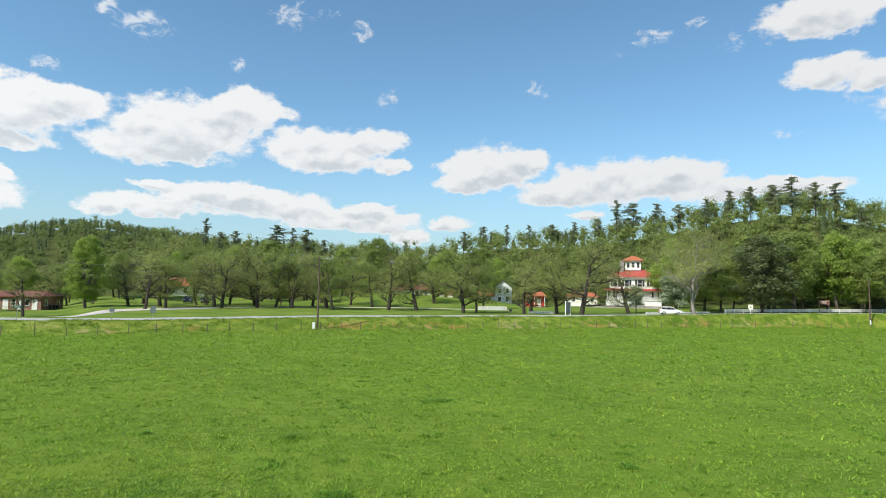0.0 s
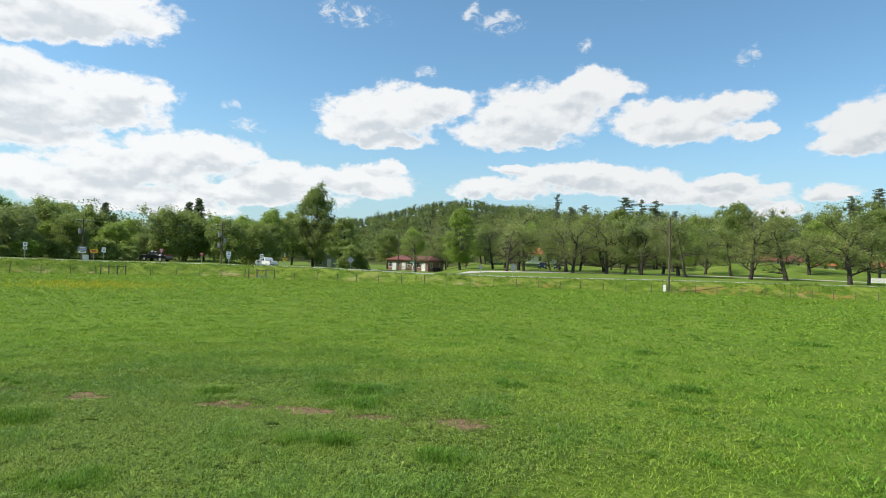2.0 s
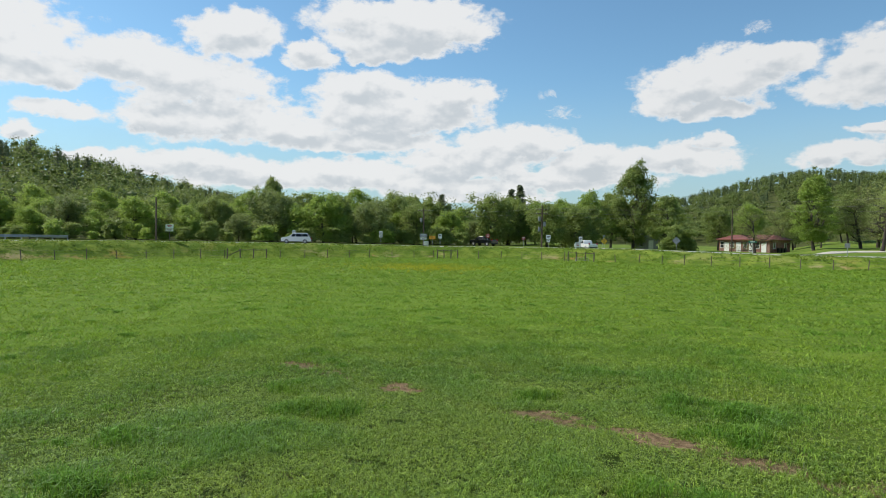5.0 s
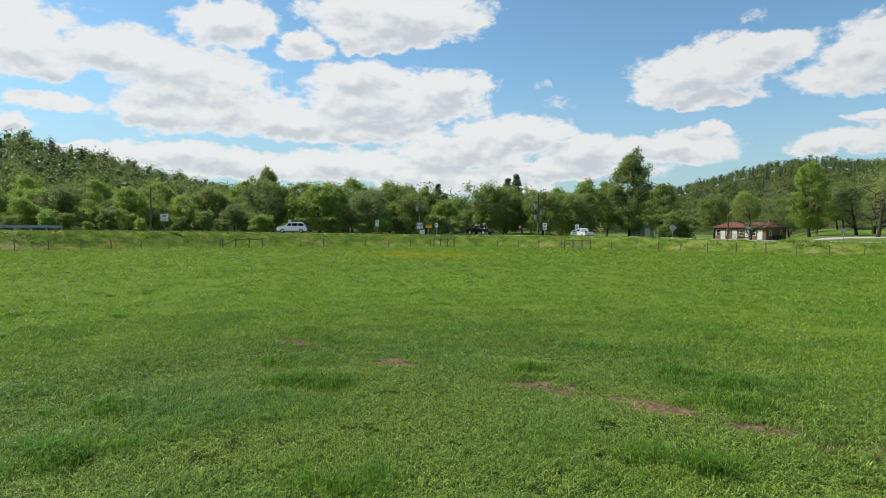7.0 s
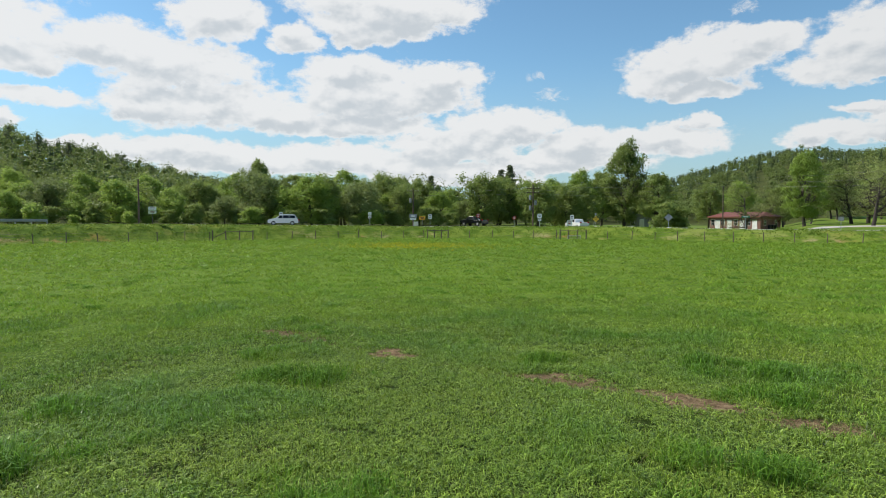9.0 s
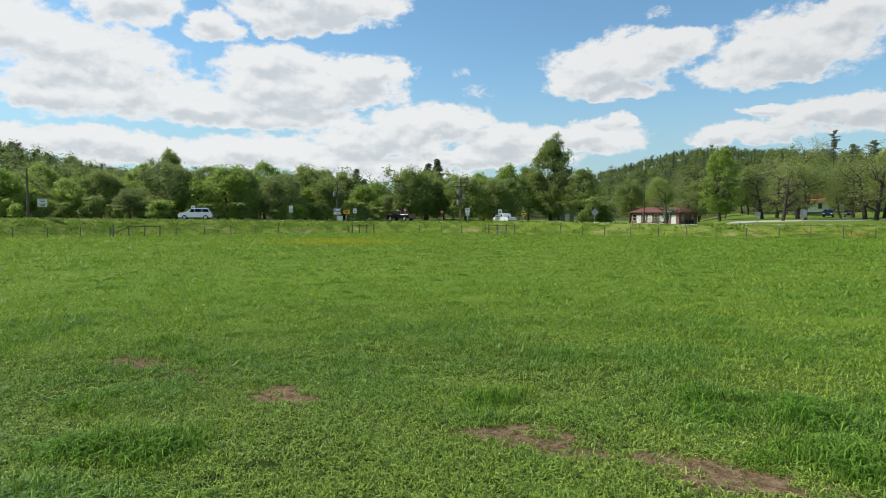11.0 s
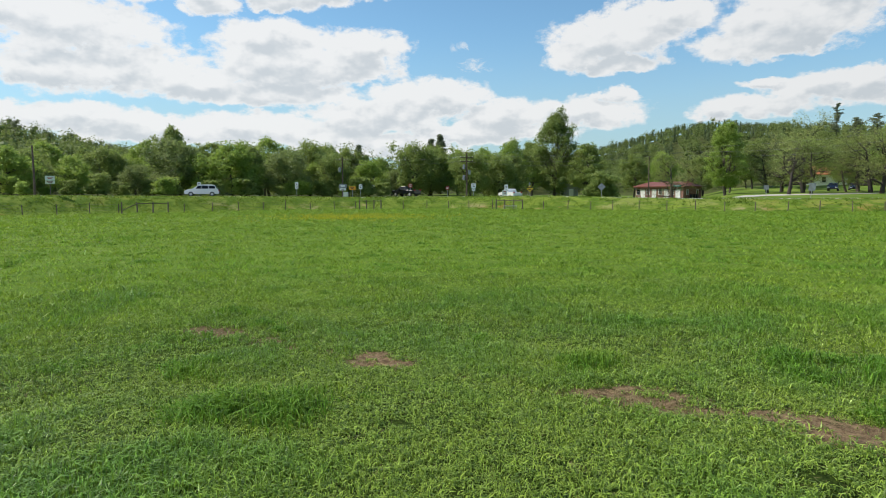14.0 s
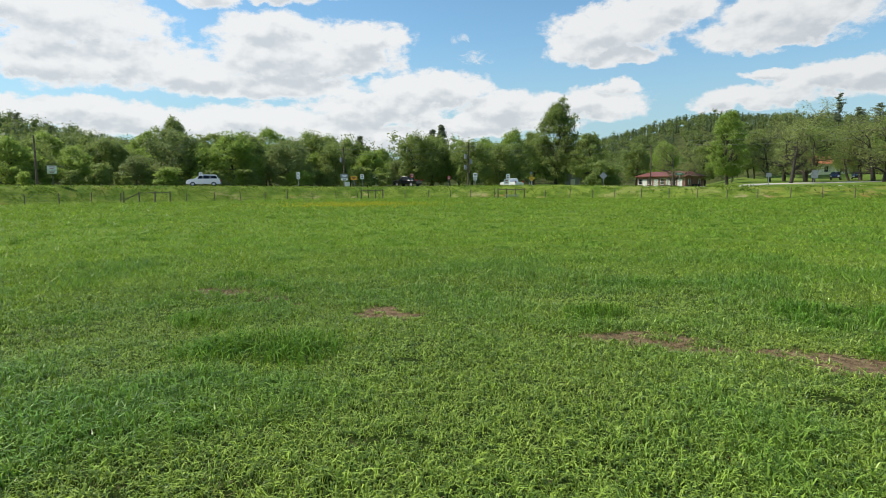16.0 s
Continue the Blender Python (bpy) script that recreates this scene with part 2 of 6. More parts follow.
def sward(name, dark, light, lush, passing=0.32, rough=0.5, gloss=0.18):
    """Grass leaves: each its own shade, yellower where the sward is short and bluer where it is lush."""
    mat = bpy.data.materials.new(name)
    n = Net(mat)
    one = n.put("ShaderNodeNewGeometry").outputs["Random Per Island"]
    colour = n.mix(n.m("POWER", one, 1.15), dark, light)
    colour = n.mix(n.m("MULTIPLY", n.stored("lush"), 0.85), colour, n.mix(one, [c * 0.28 for c in lush], lush))
    colour = n.mix(n.ramp(n.noise(n.where(), 0.5, 4.0, 0.6), 0.45, 0.7, 0.0, 0.35), colour, n.mix(one, (0.09, 0.135, 0.012), (0.44, 0.52, 0.062)))
    body = n.put("ShaderNodeBsdfPrincipled", {"Base Color": colour, "Roughness": rough, "Specular IOR Level": gloss}).outputs[0]
    lit_through = n.put("ShaderNodeBsdfTranslucent", {"Color": n.mix(0.4, colour, light)}).outputs[0]
    n.put("ShaderNodeOutputMaterial", {0: n.put("ShaderNodeMixShader", {0: passing, 1: body, 2: lit_through}).outputs[0]})
    return mat


def turf(name):
    """Grassland seen as a surface: tussocks, yellowed and bare places, at several scales."""
    mat = bpy.data.materials.new(name)
    n = Net(mat)
    p = n.where()
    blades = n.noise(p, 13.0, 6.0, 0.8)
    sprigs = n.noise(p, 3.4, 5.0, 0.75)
    tuft = n.noise(p, 0.9, 6.0, 0.7)
    meadow = n.noise(p, 0.16, 5.0, 0.6)
    broad = n.noise(p, 0.035, 3.0, 0.5)
    colour = n.mix(n.ramp(tuft, 0.36, 0.64), (0.100, 0.195, 0.021), (0.205, 0.322, 0.040))
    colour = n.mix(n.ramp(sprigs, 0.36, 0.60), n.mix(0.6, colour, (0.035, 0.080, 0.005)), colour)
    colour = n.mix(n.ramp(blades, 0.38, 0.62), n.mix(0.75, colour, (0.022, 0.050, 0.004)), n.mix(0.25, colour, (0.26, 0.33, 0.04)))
    colour = n.mix(n.ramp(meadow, 0.42, 0.70, 0.0, 0.5), colour, (0.170, 0.250, 0.030))
    colour = n.mix(n.ramp(broad, 0.4, 0.65, 0.0, 0.4), colour, (0.100, 0.185, 0.014))
    bare = n.m("MULTIPLY", n.ramp(sprigs, 0.52, 0.66), n.ramp(tuft, 0.50, 0.62), clamp=True)
    colour = n.mix(n.m("MULTIPLY", bare, 0.5), colour, (0.22, 0.185, 0.075))
    # soil and dead leaf under the near grass, darkened to paint shade between blades
    thatch_shade = n.mix(n.ramp(blades, 0.35, 0.65), (0.012, 0.023, 0.003), (0.038, 0.062, 0.008))
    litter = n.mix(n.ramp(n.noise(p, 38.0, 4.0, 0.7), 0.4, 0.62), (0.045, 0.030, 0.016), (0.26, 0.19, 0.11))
    colour = n.mix(n.m("MULTIPLY", n.stored("thatch_shade"), 0.9), colour, n.mix(n.ramp(sprigs, 0.56, 0.66, 0.0, 0.75), thatch_shade, litter))
    # how far beyond the fence a place lies was stored with the sheet
    s = n.stored("beyond_fence")
    worn = n.stored("worn_soil")
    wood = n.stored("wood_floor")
    bank = n.m("MULTIPLY", n.ramp(s, 0.0, 2.5), n.ramp(s, 7.5, 9.0, 1.0, 0.0))
    rough = n.noise(p, 0.45, 6.0, 0.7)
    weeds = n.mix(n.ramp(rough, 0.38, 0.62), (0.072, 0.130, 0.013), (0.195, 0.250, 0.038))
    colour = n.mix(n.m("MULTIPLY", bank, 0.75), colour, weeds)
    clay = n.m("MULTIPLY", n.ramp(n.noise(p, 0.13, 4.0, 0.6), 0.45, 0.57), n.m("MULTIPLY", n.ramp(rough, 0.47, 0.57), n.m("MULTIPLY", bank, n.ramp(s, 1.0, 4.5, 1.0, 0.15))))
    colour = n.mix(clay, colour, n.mix(n.ramp(n.noise(p, 0.07, 2.0), 0.45, 0.6), (0.34, 0.27, 0.155), (0.36, 0.14, 0.06)))
    lawn = n.ramp(s, 15.0, 20.0)
    colour = n.mix(n.m("MULTIPLY", lawn, 0.6), colour, n.mix(n.ramp(meadow, 0.3, 0.7), (0.085, 0.150, 0.022), (0.175, 0.215, 0.050)))
    soil = n.mix(n.ramp(n.noise(p, 9.0, 8.0, 0.8), 0.38, 0.62), (0.100, 0.064, 0.034), (0.300, 0.205, 0.120))
    colour = n.mix(n.ramp(n.m("ADD", worn, n.m("MULTIPLY", n.m("SUBTRACT", n.noise(p, 4.6, 8.0, 0.85), 0.5), 3.4)), 0.36, 0.70), colour, soil)
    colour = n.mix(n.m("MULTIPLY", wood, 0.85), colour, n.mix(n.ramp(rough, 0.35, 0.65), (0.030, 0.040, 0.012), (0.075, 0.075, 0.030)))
    rise = n.m("ADD", n.m("MULTIPLY", tuft, 0.7), n.m("MULTIPLY", blades, 0.45))
    bump = n.put("ShaderNodeBump", {"Height": rise, "Strength": 1.0, "Distance": 0.08}).outputs[0]
    n.put("ShaderNodeOutputMaterial", {0: n.put("ShaderNodeBsdfPrincipled", {"Base Color": colour, "Roughness": 0.9, "Specular IOR Level": 0.08, "Normal": bump}).outputs[0]})
    return mat


def asphalt():
    mat = bpy.data.materials.new("road_surface")
    n = Net(mat)
    p = n.where()
    grain = n.noise(p, 30.0, 4.0, 0.7)
    patches = n.noise(p, 0.5, 5.0, 0.65)
    colour = n.mix(n.ramp(grain, 0.3, 0.7), (0.26, 0.255, 0.245), (0.40, 0.395, 0.38))
    colour = n.mix(n.ramp(patches, 0.5, 0.68, 0.0, 0.5), colour, (0.22, 0.216, 0.21))
    bump = n.put("ShaderNodeBump", {"Height": grain, "Strength": 0.3, "Distance": 0.01}).outputs[0]
    n.put("ShaderNodeOutputMaterial", {0: n.put("ShaderNodeBsdfPrincipled", {"Base Color": colour, "Roughness": 0.8, "Normal": bump}).outputs[0]})
    return mat


def brickwork():
    """Brick too far off to be built one by one."""
    mat = bpy.data.materials.new("brickwork")
    n = Net(mat)
    p = n.put("ShaderNodeTexCoord").outputs["Object"]
    xyz = n.put("ShaderNodeSeparateXYZ", {0: p}).outputs
    flat = n.put("ShaderNodeCombineXYZ", {0: n.m("ADD", xyz[0], xyz[1]), 1: xyz[2], 2: 0.0}).outputs[0]
    b = n.put("ShaderNodeTexBrick", {"Vector": flat, "Color1": (0.27, 0.095, 0.06, 1), "Color2": (0.17, 0.065, 0.045, 1), "Mortar": (0.38, 0.33, 0.28, 1), "Scale": 1.0,
                                    "Brick Width": 0.22, "Row Height": 0.075, "Mortar Size": 0.008})
    colour = n.mix(n.ramp(n.noise(p, 0.8, 5.0, 0.65), 0.35, 0.7), b.outputs[0], n.mix(0.5, b.outputs[0], (0.16, 0.07, 0.05)))
    n.put("ShaderNodeOutputMaterial", {0: n.put("ShaderNodeBsdfPrincipled", {"Base Color": colour, "Roughness": 0.85}).outputs[0]})
    return mat


def metal_roof(name, dark, light):
    mat = bpy.data.materials.new(name)
    n = Net(mat)
    p = n.put("ShaderNodeTexCoord").outputs["Object"]
    streak = n.noise(n.put("ShaderNodeMapping", {"Vector": p, "Scale": (1.0, 0.25, 0.3)}).outputs[0], 1.6, 6.0, 0.7)
    colour = n.mix(n.ramp(streak, 0.3, 0.72), dark, light)
    n.put("ShaderNodeOutputMaterial", {0: n.put("ShaderNodeBsdfPrincipled", {"Base Color": colour, "Roughness": 0.5, "Metallic": 0.1}).outputs[0]})
    return mat


def pane():
    mat = bpy.data.materials.new("window_glass")
    n = Net(mat)
    n.put("ShaderNodeOutputMaterial", {0: n.put("ShaderNodeBsdfPrincipled", {"Base Color": (0.02, 0.025, 0.03, 1), "Roughness": 0.06, "Specular IOR Level": 0.6}).outputs[0]})
    return mat


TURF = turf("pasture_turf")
LEAF_BLADE = sward("near_grass_blade", (0.034, 0.082, 0.006), (0.415, 0.570, 0.082), (0.200, 0.410, 0.050), 0.22, 0.40, 0.34)
BLADE = sward("grass_blade", (0.048, 0.108, 0.007), (0.405, 0.580, 0.070), (0.190, 0.415, 0.045))
SPRIG = leafy("distant_sprig", (0.090, 0.170, 0.014), (0.310, 0.430, 0.042), 0.4, 0.5, 0.4, 0.6)
TUSSOCK = sward("tussock_blade", (0.045, 0.120, 0.010), (0.260, 0.450, 0.046), (0.175, 0.370, 0.040))
STRAW = leafy("dry_blade", (0.16, 0.13, 0.055), (0.36, 0.30, 0.15), 0.15, 0.7, 0.5)
BLOOM = leafy("yellow_flower", (0.45, 0.38, 0.02), (0.65, 0.58, 0.03), 0.2, 0.6, 0.5)
WEED = leafy("bank_weed", (0.070, 0.140, 0.012), (0.270, 0.360, 0.046), 0.35, 0.7, 0.3)
ASPHALT = asphalt()
GRAVEL = plain("pale_gravel", (0.44, 0.41, 0.36), 0.9, vary=0.2, scale=5.0)
PAINT_LINE = plain("road_paint", (0.72, 0.72, 0.70), 0.6, vary=0.12, scale=2.0)
BARK = plain("grey_brown_bark", (0.080, 0.064, 0.050), 0.9, vary=0.35, scale=4.0, bump=0.5)
BARK_DARK = plain("dark_bark", (0.050, 0.040, 0.032), 0.9, vary=0.35, scale=4.0, bump=0.5)
BARK_PALE = plain("pale_bark", (0.25, 0.225, 0.19), 0.9, vary=0.3, scale=3.0, bump=0.4)
LEAF_YOUNG = leafy("young_olive_leaf", (0.165, 0.195, 0.056), (0.385, 0.425, 0.130), 0.4)
LEAF_GREEN = leafy("green_leaf", (0.120, 0.180, 0.042), (0.330, 0.400, 0.108), 0.5)
LEAF_BRIGHT = leafy("bright_leaf", (0.160, 0.245, 0.042), (0.390, 0.505, 0.104), 0.5)
LEAF_DARK = leafy("dark_glossy_leaf", (0.045, 0.070, 0.024), (0.175, 0.205, 0.080), 0.2, 0.4)
LEAF_PINE = leafy("pine_needle", (0.085, 0.112, 0.060), (0.235, 0.270, 0.140), 0.3, 0.6)
LEAF_WILLOW = leafy("willow_leaf", (0.120, 0.170, 0.052), (0.310, 0.370, 0.128), 0.5)
LEAF_WHITE = leafy("blossom_and_leaf", (0.18, 0.24, 0.11), (0.50, 0.56, 0.40))
WOOD_FOREST = leafy("far_wood_leaf", (0.085, 0.130, 0.032), (0.265, 0.325, 0.088), 0.35, 0.6, 0.055)
WOOD_PINE = leafy("far_pine_needle", (0.050, 0.082, 0.032), (0.135, 0.175, 0.064), 0.25, 0.7, 0.05)
POST_WOOD = plain("weathered_post", (0.135, 0.11, 0.085), 0.9, vary=0.35, scale=6.0, bump=0.5)
POLE_WOOD = plain("creosoted_pole", (0.105, 0.075, 0.055), 0.85, vary=0.3, scale=4.0, bump=0.3)
WIRE = plain("fence_wire", (0.20, 0.19, 0.18), 0.5, 0.7, vary=0.2, scale=8.0)
CABLE = plain("line_cable", (0.16, 0.16, 0.16), 0.6, 0.2, vary=0.1)
STEEL = plain("galvanised_steel", (0.45, 0.45, 0.45), 0.45, 0.7, vary=0.15, scale=5.0)
SIGN_BACK = plain("sign_back", (0.27, 0.28, 0.29), 0.5, 0.5, vary=0.15, scale=3.0)
WHITE = plain("white_paint", (0.78, 0.78, 0.75), 0.55, vary=0.06, scale=2.5, dirt=(0.60, 0.58, 0.53))
CREAM = plain("pale_enamel", (0.70, 0.68, 0.58), 0.5, vary=0.1)
YELLOW = plain("yellow_sign", (0.80, 0.50, 0.02), 0.5, vary=0.08)
ORANGE = plain("orange_sign", (0.80, 0.35, 0.02), 0.5, vary=0.08)
RED = plain("red_paint", (0.42, 0.035, 0.028), 0.5, vary=0.12)
GREEN_SIGN = plain("green_sign", (0.02, 0.16, 0.09), 0.5, vary=0.1)
BROWN = plain("brown_sign", (0.20, 0.075, 0.045), 0.6, vary=0.1)
BLACK = plain("black_paint", (0.02, 0.02, 0.022), 0.45, vary=0.2)
BRICK = brickwork()
ROOF_MAROON = metal_roof("maroon_roof", (0.16, 0.055, 0.045), (0.27, 0.10, 0.08))
ROOF_RED = metal_roof("red_roof", (0.33, 0.055, 0.045), (0.46, 0.10, 0.07))
ROOF_ORANGE = metal_roof("rusty_orange_roof", (0.36, 0.105, 0.045), (0.50, 0.165, 0.075))
ROOF_GREY = metal_roof("grey_roof", (0.10, 0.10, 0.11), (0.19, 0.19, 0.20))
GLASS = pane()
STONE = plain("field_stone", (0.30, 0.28, 0.25), 0.9, vary=0.3, scale=2.0, bump=0.4)
RUBBER = plain("tyre_rubber", (0.025, 0.025, 0.026), 0.8, vary=0.2)


# ---- the land ----
# bearing (degrees to the left of +y), fence distance, road height
EDGE = [(-60, 230, 4.2), (-40, 180, 3.5), (-30, 157, 2.9), (-22, 135, 2.4), (-12.5, 116, 2.0), (0, 103, 1.85), (9.4, 97.8, 1.7), (16.7, 94, 1.5),
        (23.4, 90.5, 1.42), (30, 90, 1.42), (36, 91.6, 1.6), (41.6, 95, 1.8), (47, 96, 1.75), (53, 98, 1.7), (59, 97, 1.7),
        (64.5, 95, 1.85), (70.4, 92, 1.95), (76.4, 89.5, 2.05), (82, 87, 2.15), (88, 84, 2.15), (96, 82, 2.15), (120, 84, 2.1)]
# bearing, where the hill starts, where it peaks, its height there
HILL = [(-60, 190, 330, 34), (-40, 215, 330, 29), (-34, 210, 330, 38), (-30, 210, 330, 42), (-25, 210, 330, 38), (-20, 215, 340, 34), (-15, 230, 350, 31), (-10, 240, 370, 31),
        (-5, 245, 390, 31), (0, 250, 400, 23), (6, 245, 400, 22), (13, 240, 420, 27), (18, 250, 440, 27), (24, 280, 600, 47), (28.5, 300, 640, 57), (31, 300, 640, 54),
        (34, 300, 640, 46), (38.5, 320, 620, 32), (41, 310, 600, 24), (45, 300, 560, 24), (50, 240, 480, 14), (55.5, 200, 430, 3), (60, 190, 420, 8), (66, 190, 420, 11),
        (72, 180, 400, 10), (78, 160, 360, 13), (83, 150, 350, 19), (87, 145, 345, 25), (92, 140, 340, 30), (96, 140, 340, 31), (120, 140, 340, 28)]



def land(x, y):
    """Height of the land at x, y."""
    x, y = np.asarray(x, float), np.asarray(y, float)
    b, r = np.degrees(np.arctan2(-x, y)), np.hypot(x, y)
    s = r - spline(EDGE, 1, b)
    seen = step(-75, -60, b) * (1 - step(120, 140, b))
    road = spline(EDGE, 2, b)
    z = 0.05 * np.sin(x * 0.21 + 1.3) * np.sin(y * 0.17) * step(25, 60, r) + 0.015 * np.sin(0.9 * x + 0.4 * y) * np.sin(0.7 * y - 0.5 * x) * (1 - step(24, 36, r))
    z = z * (1 - step(0, 5, s)) + road * step(0.6, 6.2, s) * seen
    start, peak, top = (spline(HILL, k, b) for k in (1, 2, 3))
    far = step(start, peak, r) * top * (1 - 0.35 * step(peak, peak + 400, r)) * seen
    lawn = 0.9 * step(24, 70, s) * seen * (1 - step(45, 55, b))
    lawn = lawn - 1.5 * step(17, 44, s) * step(26.5, 30, b) * (1 - step(44, 50, b))
    bumps = 0.0
    for mx, my, mr, mh in ((-2, 178, 17, 2.6), (-16, 182, 13, 2.0), (16, 186, 9, 1.6), (-52, 176, 20, 1.0), (-78, 180, 22, 1.6)):
        bumps = bumps + mh * np.exp(-((x - mx) ** 2 / (mr * mr) + (y - my) ** 2 / (mr * mr * 0.5)))
    return z + far + lawn + bumps * step(26, 40, s)

def worn(x, y):
    """Bare soil of the trodden path across the pasture, 0 to 1."""
    line = ((-16.2, 9.3), (-14.4, 9.8), (-12.8, 10.4), (-11.4, 11.0), (-9.6, 11.8), (-8.4, 12.3), (-7.0, 12.8), (-5.6, 13.2), (-3.8, 14.1))
    best = np.full(np.shape(x), 9.0)
    for (ax, ay), (bx, by) in zip(line, line[1:]):
        u = np.clip(((x - ax) * (bx - ax) + (y - ay) * (by - ay)) / ((bx - ax) ** 2 + (by - ay) ** 2), 0, 1)
        best = np.minimum(best, np.hypot(x - ax - u * (bx - ax), y - ay - u * (by - ay)))
    gaps = 0.2 + sum(g * np.exp(-((x - c) / h) ** 2) for c, h, g in ((-15.2, 0.8, 0.9), (-12.6, 0.9, 0.8), (-9.6, 0.6, 0.8), (-7.3, 2.3, 1.0), (-4.3, 0.5, 0.7)))
    return np.clip((1 - best / 0.62) * gaps * 1.35 * (0.8 + 0.35 * np.sin(3.1 * x + 2.0 * y) + 0.25 * np.sin(7.3 * x - 5.1 * y)), 0, 1)


def cut(x, y):
    """The land without the bed of the road."""
    b, r = np.degrees(np.arctan2(-x, y)), np.hypot(x, y)
    s = r - spline(EDGE, 1, b)
    bed = step(7.6, 8.2, s) * (1 - step(14.8, 15.4, s)) * step(-75, -62, b) * (1 - step(118, 130, b))
    under = step(2, 5, np.minimum(np.minimum(x + 38, 34 - x), np.minimum(y + 14, 42 - y)))
    return land(x, y) - 0.1 * bed - 0.07 * under


def ground_sheet():
    bearings = np.concatenate([np.arange(-180, -62, 6.0), np.arange(-62, 122, 1.0), np.arange(122, 180, 6.0)])
    inner = np.concatenate([[0.0], 3.0 * 1.16 ** np.arange(0, 22)])
    inner = inner[inner < 72] / 80
    outer = np.concatenate([[-8, -3, 0, 1, 2, 3, 4, 5, 6.2, 7.6, 8.2, 11.5, 14.8, 15.4, 18, 22, 27, 33, 40, 47, 54, 61, 68, 75, 84, 94, 105],
                            np.arange(120, 560, 20), [620, 700, 850, 1100, 1500, 2200, 3400]])
    rows = []
    for b in bearings:
        edge = float(spline(EDGE, 1, b))
        rr = np.concatenate([inner * (edge - 9), edge + outer])
        rows.append(np.stack([-rr * np.sin(np.radians(b)), rr * np.cos(np.radians(b))], 1))
    xy = np.array(rows)
    n, k = xy.shape[:2]
    flat = xy.reshape(-1, 2)
    verts = np.column_stack([flat, cut(flat[:, 0], flat[:, 1])])
    i, j = np.meshgrid(np.arange(n), np.arange(k - 1), indexing="ij")
    i2 = (i + 1) % n
    faces = np.stack([i * k + j, i * k + j + 1, i2 * k + j + 1, i2 * k + j], -1).reshape(-1, 4)
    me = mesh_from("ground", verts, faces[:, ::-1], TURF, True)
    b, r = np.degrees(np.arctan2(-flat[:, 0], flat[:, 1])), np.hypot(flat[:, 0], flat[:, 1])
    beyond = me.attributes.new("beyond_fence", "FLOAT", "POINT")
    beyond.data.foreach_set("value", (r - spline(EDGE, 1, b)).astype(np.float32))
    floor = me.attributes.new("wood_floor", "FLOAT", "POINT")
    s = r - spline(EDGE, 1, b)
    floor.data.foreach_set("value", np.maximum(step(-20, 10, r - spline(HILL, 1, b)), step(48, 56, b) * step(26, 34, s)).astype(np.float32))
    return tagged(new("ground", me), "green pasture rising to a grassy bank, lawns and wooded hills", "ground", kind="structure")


ground_sheet()


def near_turf():
    """The part of the pasture that is seen from near, a fine sheet laid on the ground."""
    xs, ys = np.arange(-38, 34.01, 0.32), np.arange(-14, 42.01, 0.32)
    x, y = np.meshgrid(xs, ys, indexing="ij")
    rim = np.minimum.reduce([x - xs[0], xs[-1] - x, y - ys[0], ys[-1] - y])
    z = land(x, y) + 0.012 * step(0, 2, rim) - 0.05 * (1 - step(0, 1, rim))
    for a, b, c, d in ((0.6, 1.9, 1.3, 0.02), (2.3, -1.1, 0.2, 0.015), (-1.5, 2.9, 2.0, 0.012)):
        z = z + 0.6 * d * np.sin(a * x + b * y + c) * step(0, 2, rim)
    n, k = x.shape
    i, j = np.meshgrid(np.arange(n - 1), np.arange(k - 1), indexing="ij")
    faces = np.stack([i * k + j, (i + 1) * k + j, (i + 1) * k + j + 1, i * k + j + 1], -1).reshape(-1, 4)
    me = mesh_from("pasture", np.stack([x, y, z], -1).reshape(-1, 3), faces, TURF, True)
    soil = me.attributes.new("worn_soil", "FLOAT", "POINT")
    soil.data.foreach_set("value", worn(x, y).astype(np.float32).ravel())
    # weight of the dead leaf and painted shade beneath the near blades
    deep = me.attributes.new("thatch_shade", "FLOAT", "POINT")
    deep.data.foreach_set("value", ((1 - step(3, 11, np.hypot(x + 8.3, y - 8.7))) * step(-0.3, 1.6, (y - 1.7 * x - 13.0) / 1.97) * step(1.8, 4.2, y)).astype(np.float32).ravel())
    outside = me.attributes.new("beyond_fence", "FLOAT", "POINT")
    outside.data.foreach_set("value", np.full(x.size, -50, np.float32))
    return tagged(new("pasture", me), "short green pasture turf with a trodden strip of bare soil", "ground", kind="structure")


near_turf()


